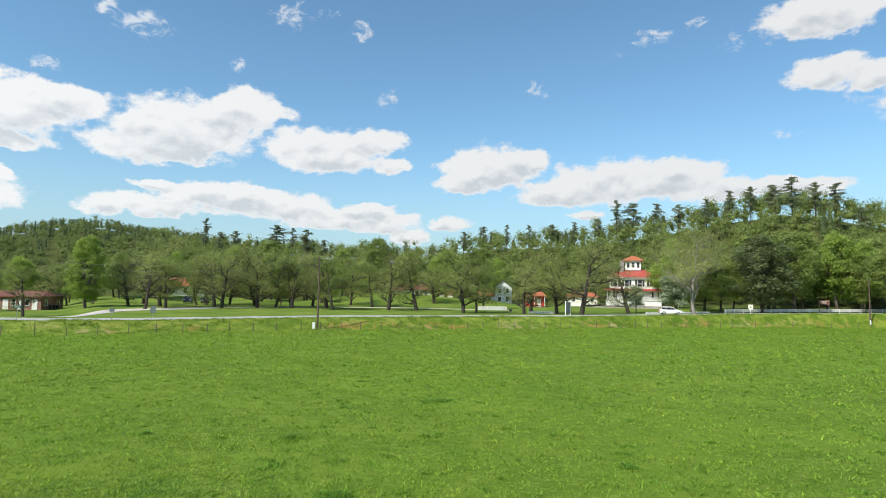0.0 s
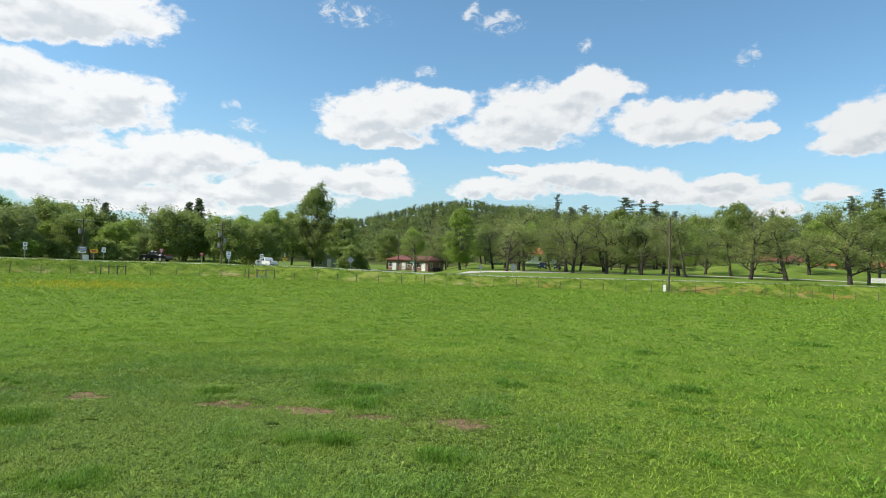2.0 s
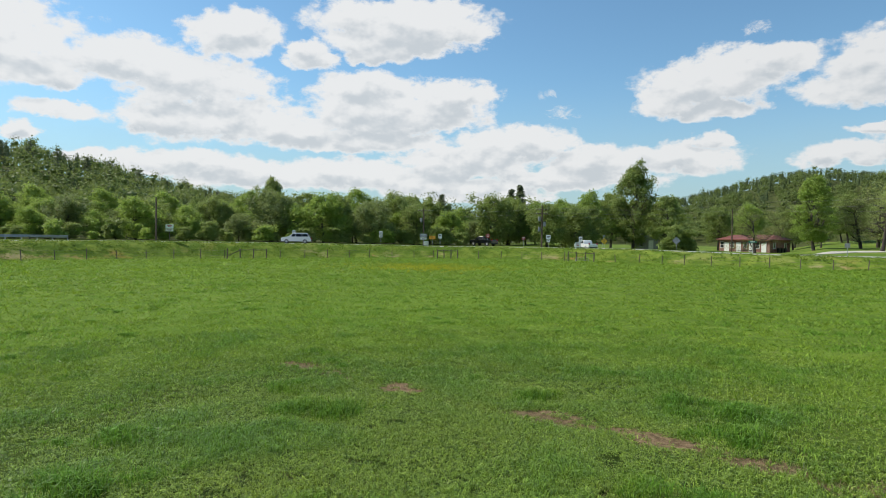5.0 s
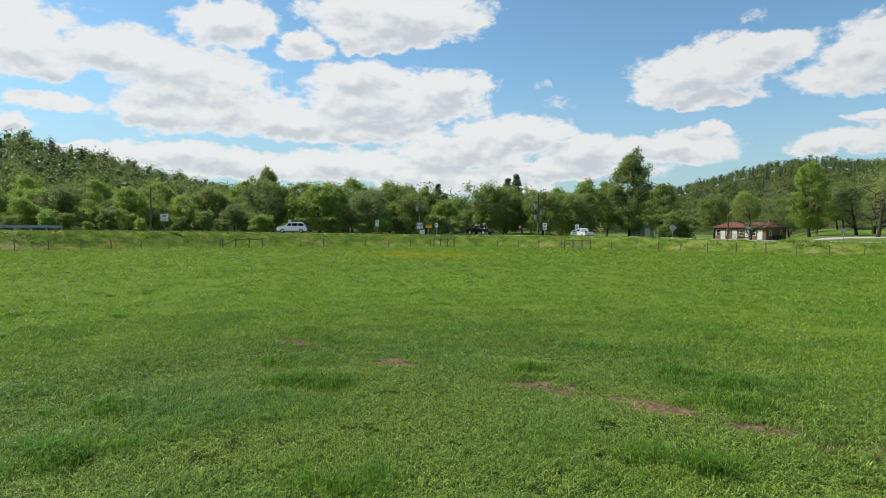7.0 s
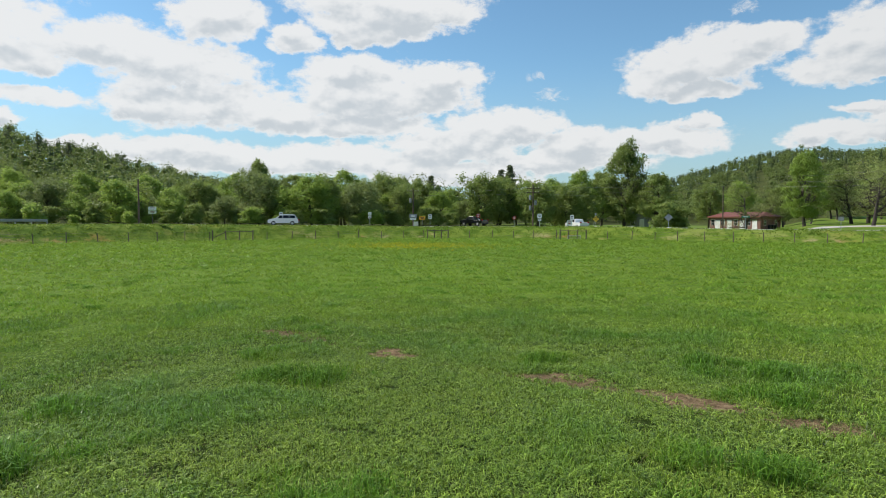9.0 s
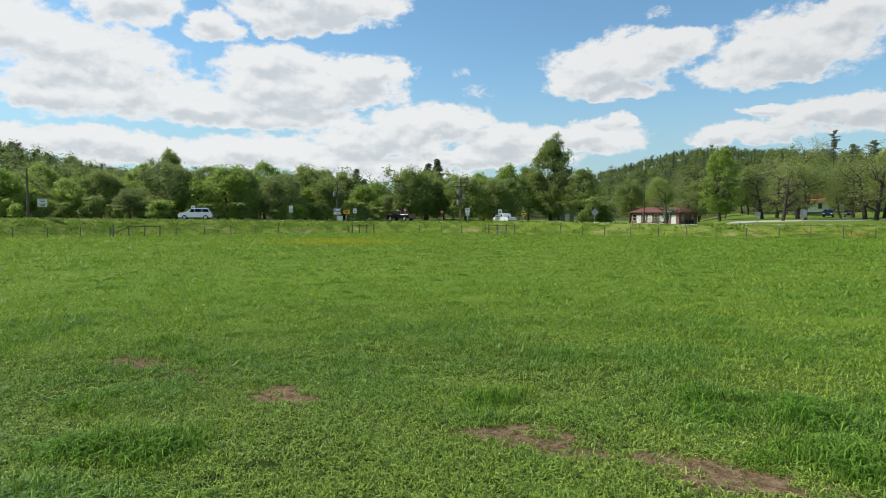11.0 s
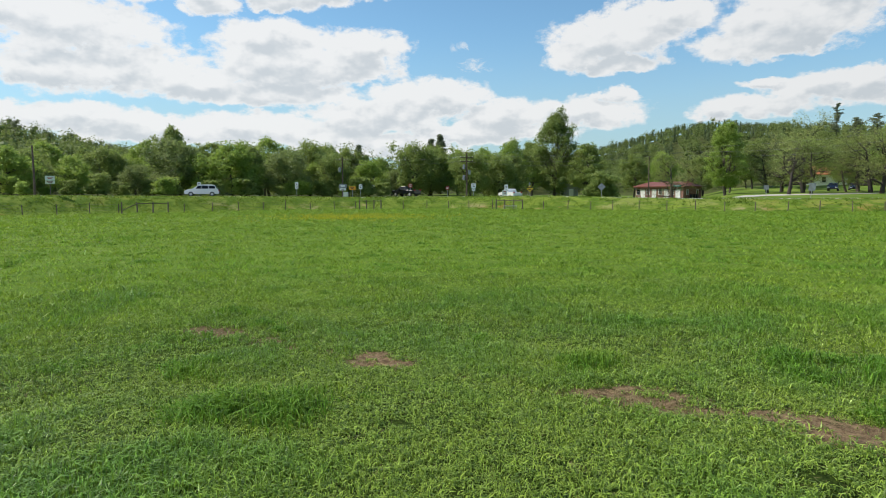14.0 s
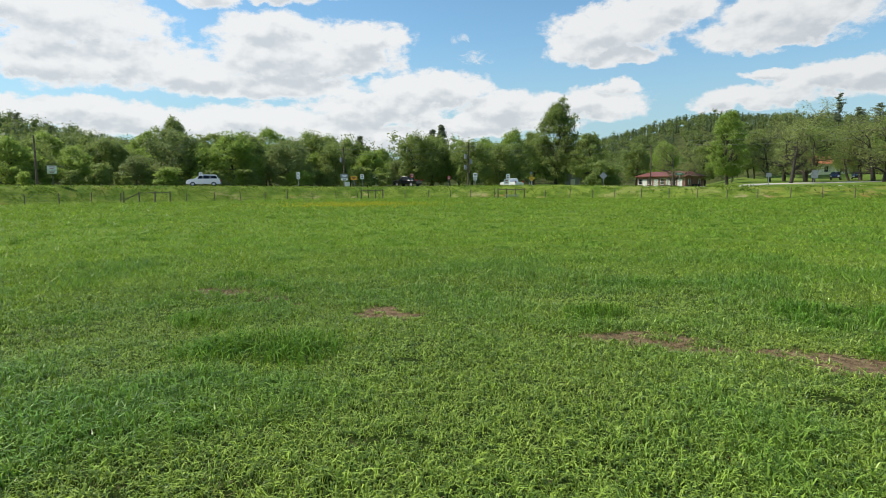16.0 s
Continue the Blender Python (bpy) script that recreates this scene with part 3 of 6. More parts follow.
def strip(name, label, points, width, material, lift=0.03, kind="structure", category="path"):
    """A strip of surface that follows the land, with a skirt at its edges."""
    pts = [Vector((*p, 0)) for p in points]
    line = []
    for a, b in zip(pts, pts[1:]):
        parts = max(1, int((b - a).length / 2.0))
        line += [a.lerp(b, i / parts) for i in range(parts)]
    line.append(pts[-1])
    rows = []
    for i, p in enumerate(line):
        way = (line[min(i + 1, len(line) - 1)] - line[max(i - 1, 0)]).normalized()
        side = Vector((-way.y, way.x, 0))
        rows.append([p + side * width * u for u in (-0.5, -0.49, -0.25, 0, 0.25, 0.49, 0.5)])
    xy = np.array([[(v.x, v.y) for v in row] for row in rows])
    z = land(xy[..., 0], xy[..., 1]) + lift
    z[:, 0] -= 0.12
    z[:, -1] -= 0.12
    n, k = z.shape
    i, j = np.meshgrid(np.arange(n - 1), np.arange(k - 1), indexing="ij")
    faces = np.stack([i * k + j, i * k + j + 1, (i + 1) * k + j + 1, (i + 1) * k + j], -1).reshape(-1, 4)
    me = mesh_from(name, np.concatenate([xy, z[..., None]], -1).reshape(-1, 3), faces[:, ::-1], material, True)
    return tagged(new(name, me), label, category, kind=kind)


def along(offset, b0, b1, stepping=2.0):
    """Places at a distance beyond the fence line, from bearing to bearing."""
    return [polar(b, float(spline(EDGE, 1, b)) + offset) for b in np.arange(b0, b1 + 0.01, stepping)]


strip("road", "pale worn two-lane asphalt road on a low bank", along(11.5, -60, 118), 6.6, ASPHALT, 0.0, category="road")
strip("edge_line", "white painted edge line on the road", along(8.75, -60, 118), 0.16, PAINT_LINE, 0.006, category="road marking")
strip("edge_line", "white painted edge line on the road", along(14.25, -60, 118), 0.16, PAINT_LINE, 0.006, category="road marking")
strip("driveway", "pale gravel car park beside the park lawn", [polar(25.6, 130), polar(24.0, 134), polar(22.0, 137), polar(20, 140), polar(18.4, 143)], 5.0, GRAVEL, 0.05, category="driveway")
strip("driveway", "pale gravel drive joining the road", [polar(29, 108), polar(27.6, 118), polar(25.6, 130)], 4.0, GRAVEL, 0.05, category="driveway")
strip("footpath", "narrow pale path across the park lawn", [polar(18.4, 143), polar(14, 146), polar(8, 150), polar(3, 152), polar(-3, 152), polar(-8, 153)], 1.6, GRAVEL, 0.05, category="path")


# ---- trees ----
def leaf_cards(centres, normals, size, r, long=1.5):
    """Small pointed leaf sprays."""
    n = len(centres)
    normals = normals / np.linalg.norm(normals, axis=1, keepdims=True)
    a = np.cross(normals, r.normal(size=(n, 3)))
    a /= np.linalg.norm(a, axis=1, keepdims=True)
    b = np.cross(normals, a)
    s = (size * r.uniform(0.6, 1.4, n))[:, None]
    fold = normals * s * 0.15
    verts = np.stack([centres - a * s * long / 2 + b * s / 2, centres + fold + a * s * long / 2, centres - a * s * long / 2 - b * s / 2], 1).reshape(-1, 3)
    faces = np.arange(3 * n).reshape(-1, 3)
    return verts, faces


def grow(r, tall, crown_from, spread, levels, boughs, lean=0.0, droop=0.0, thick=0.03, trunk_sides=8, upright=0.5, twigs=False):
    """The wood of a tree: tapered trunk and limbs. Gives the bmesh and the places of its twigs."""
    bm = bmesh.new()
    tips = []

    def limb(p, d, length, rad, level):
        pts, rads = [p.copy()], [rad]
        segs = 5 if level == 0 else (4 if level == 1 else (3 if level == 2 else 2))
        for k in range(segs):
            bend = 0.12 if level == 0 else 0.3
            d = (d + Vector(r.normal(0, bend, 3)) + Vector((0, 0, 0.12 * upright if level else 0.25))).normalized()
            if level and droop:
                d = (d - Vector((0, 0, droop * 0.18))).normalized()
            p = p + d * (length / segs)
            pts.append(p.copy())
            rads.append(rad * (1 - (0.62 if level == 0 else 0.8) * (k + 1) / segs))
            if level < levels and (level > 0 or k >= segs * crown_from):
                count = boughs if level == 0 else (2 if level == 1 else 1)
                for _ in range(count):
                    turn = r.uniform(0, TAU)
                    out = Vector((math.cos(turn), math.sin(turn), upright * r.uniform(0.2, 1.1)))
                    aim = (out * spread + d * (0.5 if level else 0.25)).normalized()
                    limb(p, aim, length * r.uniform(0.42, 0.66) * (1.0 if level else 0.85), max(rads[-1] * 0.66, 0.02), level + 1)
        if level < levels or twigs:
            pipe(bm, pts if level < 2 or (twigs and level < 3) else [pts[0], pts[-1]], rads if level < 2 or (twigs and level < 3) else [rads[0], rads[-1]], trunk_sides if level == 0 else (4 if level == 1 else 3), caps=False)
        if level == levels:
            tips.extend(pts[1:])
        elif level:
            tips.append(pts[-1])

    limb(Vector((0, 0, -0.15)), Vector((lean, lean * 0.3, 1)).normalized(), tall * 0.72, tall * thick, 0)
    return bm, np.array([tuple(t) for t in tips])


def tree_model(seed, tall, crown_from=0.35, spread=1.0, levels=3, boughs=4, leaves=2600, leaf=0.42, clump=0.75, bark=None, leafage=None, lean=0.0, droop=0.0, thick=0.022, upright=0.5, low=0.0, lobes=0, round_to=0.0, base=0.15, share=0.6, stretch=0.8):
    """Meshes of trunk and crown for a broadleaved tree."""
    r = np.random.default_rng(seed)
    if lobes:
        leaves, leaf, lobes, clump = int(leaves * 1.75), leaf * 0.72, int(lobes * 1.5), clump * 0.86
    bm, tips = grow(r, tall, crown_from, spread, levels, boughs, lean, droop, thick, upright=upright, twigs=levels > 3)
    # fit the wood to the height that is asked for
    top = tips[:, 2].max()
    k = tall / top
    for v in bm.verts:
        v.co.z *= k
    tips[:, 2] *= k
    wood = bpy.data.meshes.new("trunk")
    bmesh.ops.recalc_face_normals(bm, faces=bm.faces)
    bm.to_mesh(wood)
    bm.free()
    wood.materials.append(bark)
    for poly in wood.polygons:
        poly.use_smooth = True
    if low:
        extra = tips[r.integers(0, len(tips), len(tips) // 3)] * np.array([0.9, 0.9, low])
        tips = np.concatenate([tips, extra])
    off = r.normal(size=(leaves, 3))
    off /= np.linalg.norm(off, axis=1, keepdims=True)
    middle = np.array([0, 0, tall * 0.55])
    if lobes:
        # a full crown: rounded boughs, each a shell of leaves that is thin below
        heart = tips[r.integers(0, len(tips), lobes)]
        if round_to:
            # most boughs fill out a rounded crown of that half width
            u, turn = r.uniform(0.02, 0.97, lobes), r.uniform(0, TAU, lobes)
            out = round_to * np.sin(np.pi * u ** 0.75) ** 0.7 * r.uniform(0.45, 1.0, lobes) * (1 + 0.18 * np.sin(2 * turn + 7 * u))
            egg = np.stack([out * np.cos(turn), out * np.sin(turn), tall * (base + (0.96 - base) * u)], 1)
            heart = np.where(r.uniform(0, 1, (lobes, 1)) < share, egg, heart)
        girth = clump * r.uniform(0.7, 1.7, lobes)
        k = r.choice(lobes, leaves, p=girth ** 2 / (girth ** 2).sum())
        off[:, 2] = np.where((off[:, 2] < -0.1) & (r.uniform(0, 1, leaves) < 0.6), -off[:, 2], off[:, 2])
        where = heart[k] + off * (girth[k] * r.uniform(0.2, 1.25, leaves))[:, None] * np.array([1, 1, stretch])
        facing = off * 0.6 + (where - middle) / tall * 0.8 + np.array([0, 0, 0.3]) + r.normal(size=(leaves, 3)) * 0.9
    else:
        off *= (clump * 1.45 * r.uniform(0, 1, leaves) ** 0.45)[:, None] * np.array([1, 1, 0.75])
        where = tips[r.integers(0, len(tips), leaves)] + off
        facing = (where - middle) / tall * 2.2 + off / clump * 0.5 + np.array([0, 0, 0.5]) + r.normal(size=(leaves, 3)) * 0.45
    where[:, 2] = np.maximum(where[:, 2], 0.4)
    k = tall / np.percentile(where[:, 2], 99.7)
    where[:, 2] *= k
    for v in wood.vertices:
        v.co.z *= k
    v, f = leaf_cards(where, facing, leaf, r)
    return wood, mesh_from("crown", v, f, leafage)


def pine_model(seed, tall, bare=0.45, width=3.2, leaves=1500, leaf=0.5, ragged=0.4, bark=None, leafage=None):
    """Meshes of a tall conifer with tiers of boughs."""
    r = np.random.default_rng(seed)
    bm = bmesh.new()
    pipe(bm, [(0, 0, -0.2), (0.05, 0, tall * 0.3), (0.1, 0.05, tall * 0.65), (0.1, 0.1, tall)], [tall * 0.014, tall * 0.012, tall * 0.008, 0.03], 7)
    spots, heading = [], []
    z = tall * bare
    while z < tall * 0.98:
        u = (z / tall - bare) / (1 - bare)
        reach = width * (0.2 + 0.8 * math.sin(math.pi * min(1.0, 0.28 + 0.72 * u))) if bare > 0.3 else width * (1 - u) ** 0.8
        for _ in range(4):
            a, ln = r.uniform(0, TAU), max(0.4, reach * r.uniform(1 - ragged, 1 + ragged * 0.5))
            end = Vector((ln * math.cos(a), ln * math.sin(a), z + ln * r.uniform(-0.12, 0.22)))
            pipe(bm, [(0.08, 0.05, z), (end.x * 0.5, end.y * 0.5, (z + end.z) / 2 + 0.06 * ln), tuple(end)], [0.07, 0.05, 0.02], 3, caps=False)
            for q in np.linspace(0.35, 1.0, 5):
                spots.append((end.x * q, end.y * q, z + (end.z - z) * q + 0.1))
        z += tall * 0.036 * r.uniform(0.7, 1.3)
    wood = bpy.data.meshes.new("trunk")
    bmesh.ops.recalc_face_normals(bm, faces=bm.faces)
    bm.to_mesh(wood)
    bm.free()
    wood.materials.append(bark)
    spots = np.array(spots)
    where = spots[r.integers(0, len(spots), leaves)] + r.normal(size=(leaves, 3)) * np.array([0.35, 0.35, 0.16])
    facing = where * np.array([0.35, 0.35, 0.0]) + np.array([0, 0, 0.45]) + r.normal(size=(leaves, 3)) * 0.5
    v, f = leaf_cards(where, facing, leaf, r, 1.9)
    return wood, mesh_from("crown", v, f, leafage)


MODELS = {
    "park": [tree_model(11, 14.5, 0.0, 1.2, 4, 2, 4200, 0.15, 0.5, BARK_DARK, LEAF_YOUNG, thick=0.026, upright=0.6),
             tree_model(12, 14.5, 0.0, 1.3, 4, 2, 3000, 0.14, 0.5, BARK_DARK, LEAF_YOUNG, lean=0.1, thick=0.028, upright=0.5),
             tree_model(13, 13.5, 0.1, 1.05, 4, 2, 6000, 0.16, 0.5, BARK, LEAF_GREEN, thick=0.024, upright=0.65)],
    "bare": [tree_model(21, 22, 0.1, 0.75, 4, 3, 9000, 0.16, 0.7, BARK_PALE, LEAF_YOUNG, thick=0.018, upright=0.9)],
    "green": [tree_model(31, 14, 0.2, 0.85, 3, 4, 7000, 0.33, 0.95, BARK, LEAF_GREEN, low=0.6, lobes=90, round_to=4.6, base=0.22),
              tree_model(32, 14, 0.15, 0.8, 3, 4, 7000, 0.33, 0.95, BARK, LEAF_BRIGHT, low=0.55, lobes=90, round_to=4.2, base=0.18),
              tree_model(33, 13, 0.2, 1.0, 3, 4, 7000, 0.33, 0.95, BARK_DARK, LEAF_GREEN, low=0.6, lobes=84, round_to=4.9, base=0.2)],
    "oval": [tree_model(41, 16, 0.02, 0.42, 3, 6, 12000, 0.27, 0.75, BARK, LEAF_BRIGHT, upright=1.2, low=0.7, lobes=150, round_to=4.3, base=0.1, share=0.97)],
    "dark": [tree_model(51, 18, 0.1, 0.85, 3, 5, 11000, 0.34, 1.1, BARK_DARK, LEAF_DARK, low=0.45, lobes=130, round_to=6.0, base=0.08)],
    "tall": [tree_model(61, 19, 0.12, 0.5, 3, 5, 15000, 0.33, 1.0, BARK, LEAF_GREEN, upright=0.9, low=0.6, lobes=120, round_to=4.7, base=0.06, share=0.94, stretch=1.1)],
    "willow": [tree_model(71, 10, 0.05, 0.85, 3, 4, 6500, 0.28, 0.8, BARK, LEAF_WILLOW, upright=0.6, low=0.45, lobes=79, round_to=4.0, base=0.06, stretch=1.5),
               tree_model(72, 11, 0.05, 0.9, 3, 4, 6500, 0.29, 0.85, BARK_DARK, LEAF_GREEN, upright=0.5, low=0.4, lobes=72, round_to=4.2, base=0.06, stretch=1.5),
               tree_model(73, 9.5, 0.05, 1.0, 3, 4, 6000, 0.29, 0.85, BARK, LEAF_BRIGHT, upright=0.4, low=0.4, lobes=64, round_to=4.2, base=0.06, stretch=1.5)],
    "pine": [pine_model(81, 22, 0.4, 3.6, 7000, 0.19, 0.8, BARK_DARK, LEAF_PINE), pine_model(82, 20, 0.5, 3.9, 6000, 0.19, 0.9, BARK_DARK, LEAF_PINE)],
    "fir": [pine_model(83, 17, 0.08, 4.6, 9000, 0.24, 0.6, BARK_DARK, LEAF_PINE)],
    "blossom": [tree_model(91, 7, 0.1, 1.1, 3, 4, 5000, 0.24, 0.6, BARK, LEAF_WHITE, low=0.5, lobes=46)],
    "dead": [tree_model(95, 9, 0.2, 1.3, 4, 2, 60, 0.2, 0.4, BARK_DARK, LEAF_YOUNG, lean=0.35, thick=0.045, upright=0.2)],
    "shrub": [tree_model(97, 3.2, 0.0, 1.2, 2, 4, 2400, 0.22, 0.5, BARK, LEAF_GREEN, low=0.4, lobes=28), tree_model(98, 2.6, 0.0, 1.3, 2, 4, 2200, 0.22, 0.5, BARK, LEAF_BRIGHT, low=0.4, lobes=25)],
}
NATURAL = {"park": 14.5, "bare": 22, "green": 14, "oval": 16, "dark": 18, "tall": 19, "willow": 10, "pine": 21, "fir": 17, "blossom": 7, "dead": 9, "shrub": 3}
TELL = {"park": ("spreading lawn tree with grey branches and thin young leaves", "tree"), "bare": ("tall pale-barked tree with sparse spring leaves", "tree"),
        "green": ("leafy green broadleaved tree with a rounded uneven crown", "tree"), "oval": ("tall oval tree in bright fresh green leaf", "tree"),
        "dark": ("large dark evergreen broadleaved tree with glossy leaves", "tree"), "tall": ("tall full-leaved green tree standing above the others", "tree"),
        "willow": ("bushy green roadside tree leafed down to the ground", "tree"), "pine": ("tall dark pine with a bare trunk and ragged top", "pine tree"),
        "fir": ("dark green pointed conifer in the wood", "conifer"), "blossom": ("small tree with white blossom beside the house", "tree"),
        "dead": ("bare dark twisted tree leaning over the lawn", "tree"), "shrub": ("low leafy green shrub at the road side", "shrub")}
_turn = np.random.default_rng(5)


def plant(kind, x, y, tall, wide=1.0, which=None, group=""):
    """One tree of a kind on the land, at its height."""
    models = MODELS[kind]
    k = int(_turn.integers(0, len(models))) if which is None else which
    wood, crown = models[k]
    size = tall / NATURAL[kind]
    label, category = TELL[kind]
    ob = thing("shrub" if kind == "shrub" else "tree", label, category,
               Matrix.Translation((x, y, float(land(x, y)))) @ Matrix.Rotation(_turn.uniform(0, TAU), 4, "Z") @ Matrix.Diagonal((size * wide, size * wide, size, 1)), group)
    part("trunk", wood, None, ob)
    part("crown", crown, None, ob)
    return ob


# lawn trees in rows across the park
for x, y, tall, which in ((-7.4, 141, 14.5, 0), (-19.2, 138, 14.0, 2), (-21.5, 143, 14.5, 1), (-1.1, 142, 13.5, 1), (9, 133, 14.5, 0), (12, 137, 12, 2), (22.2, 135, 12.5, 0), (-29, 141, 14, 1), (-33, 143, 13, 2),
                          (-36, 139, 14, 0), (-42.8, 136, 14.5, 0), (-46, 141, 13, 1), (-55.6, 135.5, 15, 0), (-52.5, 131, 12, 2), (-26, 150, 13, 0), (-12, 153, 13, 2), (-39, 148, 14, 1), (-50, 147, 14, 2)):
    plant("park", x, y, tall, 1.15, which=which, group="trees on the park lawn")
for x, y, tall, which in ((34.5, 134.5, 17.5, 1), (30.0, 138.5, 15, 0), (25.5, 146, 13, 1), (47.9, 144.8, 14, 1), (15.5, 158, 12, 2), (3, 165, 13, 0), (-64, 146, 13, 1)):
    plant("park", x, y, tall, 1.15, which=which, group="trees on the park lawn")
for i, b in enumerate(np.arange(6.5, 31, 2.6)):
    plant("park", *polar(b, 160 + 12 * math.sin(i * 2.4)), (13.0 if b < 18 else 10.8) + 1.5 * math.sin(i * 1.3), which=i % 3, group="trees on the park lawn")
for i, b in enumerate(np.arange(-5.0, 31, 3.1)):
    plant("green", *polar(b, 188 + 9 * math.sin(i * 1.9)), 15 + 2 * math.sin(i * 2.2) - (4.5 if b > 19 else 0), which=i % 3, group="trees behind the lawn")
plant("park", -70.5, 114.2, 10.5, which=1)
plant("oval", -67.5, 128.5, 14.4)
plant("dead", -54.0, 125.0, 8.0)
plant("bare", 60.8, 139.0, 22.0)
plant("bare", 64.0, 148.0, 18.0)
plant("blossom", 60.0, 147.0, 9.0, 1.2)
plant("blossom", 51.5, 150.0, 6.5)
plant("dark", 82.0, 150.0, 18.5, 1.15)
plant("green", 73.0, 152.0, 15.0, which=2)
plant("green", 92.0, 162.0, 19.0, which=1)
plant("green", 104.5, 155.5, 20.0, which=1)
plant("green", 96.0, 172.0, 19.0, which=0)
plant("green", 120.0, 168.0, 19.0, which=1)
plant("dark", 128.0, 176.0, 17.0)
plant("green", 112.0, 182.0, 20.0, which=2)
plant("tall", *polar(41.25, 155), 20.0)
plant("green", *polar(38.6, 150), 13.0, which=2)
plant("green", *polar(45.0, 155), 13.5, which=1)
plant("green", *polar(43.2, 168), 14.0, which=0)
plant("green", *polar(34.6, 172), 11.0, which=0)
plant("green", *polar(32.4, 180), 12.0, which=1)
plant("green", *polar(29.2, 182), 12.0, which=2)
plant("green", *polar(25.6, 184), 12.0, which=0)
plant("shrub", *polar(37.9, 122), 4.6)
plant("shrub", *polar(36.6, 124), 4.2)
plant("tall", *polar(73.2, 150), 14.5)
plant("fir", *polar(51.2, 172), 15.5)
plant("fir", *polar(52.0, 178), 15.0)
plant("fir", *polar(58.4, 190), 14.5)
# the belt of bushy trees along the far side of the road
for i, b in enumerate(np.arange(46.0, 104, 1.4)):
    d = float(spline(EDGE, 1, b)) + 34 + 7 * math.sin(i * 2.3) + (6 if b < 56 else 0)
    plant("willow", *polar(b + 0.5 * math.sin(i * 5.1), d), 8.6 + 1.4 * math.sin(i * 1.7) - (2.6 if 53.5 < b < 58.5 else 0) - (2.4 if b > 73 else 0), 1.25, group="trees along the road")
for i, b in enumerate(np.arange(45.0, 104, 2.3)):
    d = float(spline(EDGE, 1, b)) + 50 + 6 * math.sin(i * 1.9)
    plant("green", *polar(b, d), 10.4 + 1.5 * math.sin(i * 2.9) - (3.4 if 53.5 < b < 58.5 else 0) - (2.2 if b > 75 else 0), 1.15, group="trees along the road")
for i, b in enumerate(np.arange(56, 104, 1.1)):
    d = float(spline(EDGE, 1, b)) + 24 + 2.5 * math.sin(i * 3.1)
    plant("shrub", *polar(b + 0.4 * math.sin(i * 2.2), d), 2.4 + 0.9 * math.sin(i * 1.3), 1.3, group="shrubs along the road")
# trees behind the lawn
for i, b in enumerate(np.arange(-42.0, 24, 2.2)):
    d = float(spline(HILL, 1, b)) - 24 + 9 * math.sin(i * 2.1)
    if not -22 < b < -13:
        plant("green", *polar(b, d), 15 + 2.5 * math.sin(i * 1.6) + (2 if b < -20 else 0), 1.0, group="trees behind the lawn")
# pines that stand above the ridges
for b, up, tall in ((19.6, 0.6, 22), (18.4, 0.6, 17), (17.1, 0.6, 18), (13.6, 0.55, 22), (12.2, 0.5, 20), (11.0, 0.55, 19), (9.4, 0.6, 15), (2.0, 0.8, 13), (-3.4, 0.75, 15), (-5.2, 0.75, 17), (-7.4, 0.7, 17), (-9.4, 0.7, 16),
                    (-11.5, 0.7, 17), (-13.5, 0.7, 16), (-15.6, 0.7, 18), (-17.2, 0.7, 24), (-18.6, 0.7, 23), (-20.6, 0.7, 19), (-22.4, 0.7, 18)):
    start, peak = float(spline(HILL, 1, b)), float(spline(HILL, 2, b))
    plant("pine", *polar(b, start + up * (peak - start)), tall * (1.12 if b > 9 else 1.0), 0.95 + 0.25 * math.sin(b * 7.0), group="pines on the ridge")
for b, up, tall in ((-24.6, 0.7, 20), (-26.4, 0.7, 22), (-28.0, 0.7, 24), (-29.6, 0.7, 23), (-31.0, 0.7, 25), (-32.6, 0.7, 25), (-34.0, 0.7, 23), (-35.6, 0.6, 17), (76.6, 0.6, 15), (78.6, 0.6, 15), (81.2, 0.6, 17), (82.6, 0.6, 15), (84.6, 0.6, 16),
                    (86.8, 0.6, 17), (88.4, 0.6, 16), (90.4, 0.6, 17), (92.2, 0.6, 18), (94.0, 0.6, 17), (63.2, 0.3, 13), (70.0, 0.3, 12), (61.0, 0.4, 12)):
    start, peak = float(spline(HILL, 1, b)), float(spline(HILL, 2, b))
    plant("pine", *polar(b, start + up * (peak - start)), tall * (0.84 if b < 0 else 0.74), 1.05 + 0.25 * math.sin(b * 7.0), group="pines on the ridge")


# ---- far woods ----
def ball():
    """A small round body: places and faces."""
    bm = bmesh.new()
    bmesh.ops.create_icosphere(bm, subdivisions=1, radius=1.0)
    bm.verts.ensure_lookup_table()
    out = np.array([tuple(v.co) for v in bm.verts]), np.array([[v.index for v in f.verts] for f in bm.faces])
    bm.free()
    return out


BALL = ball()


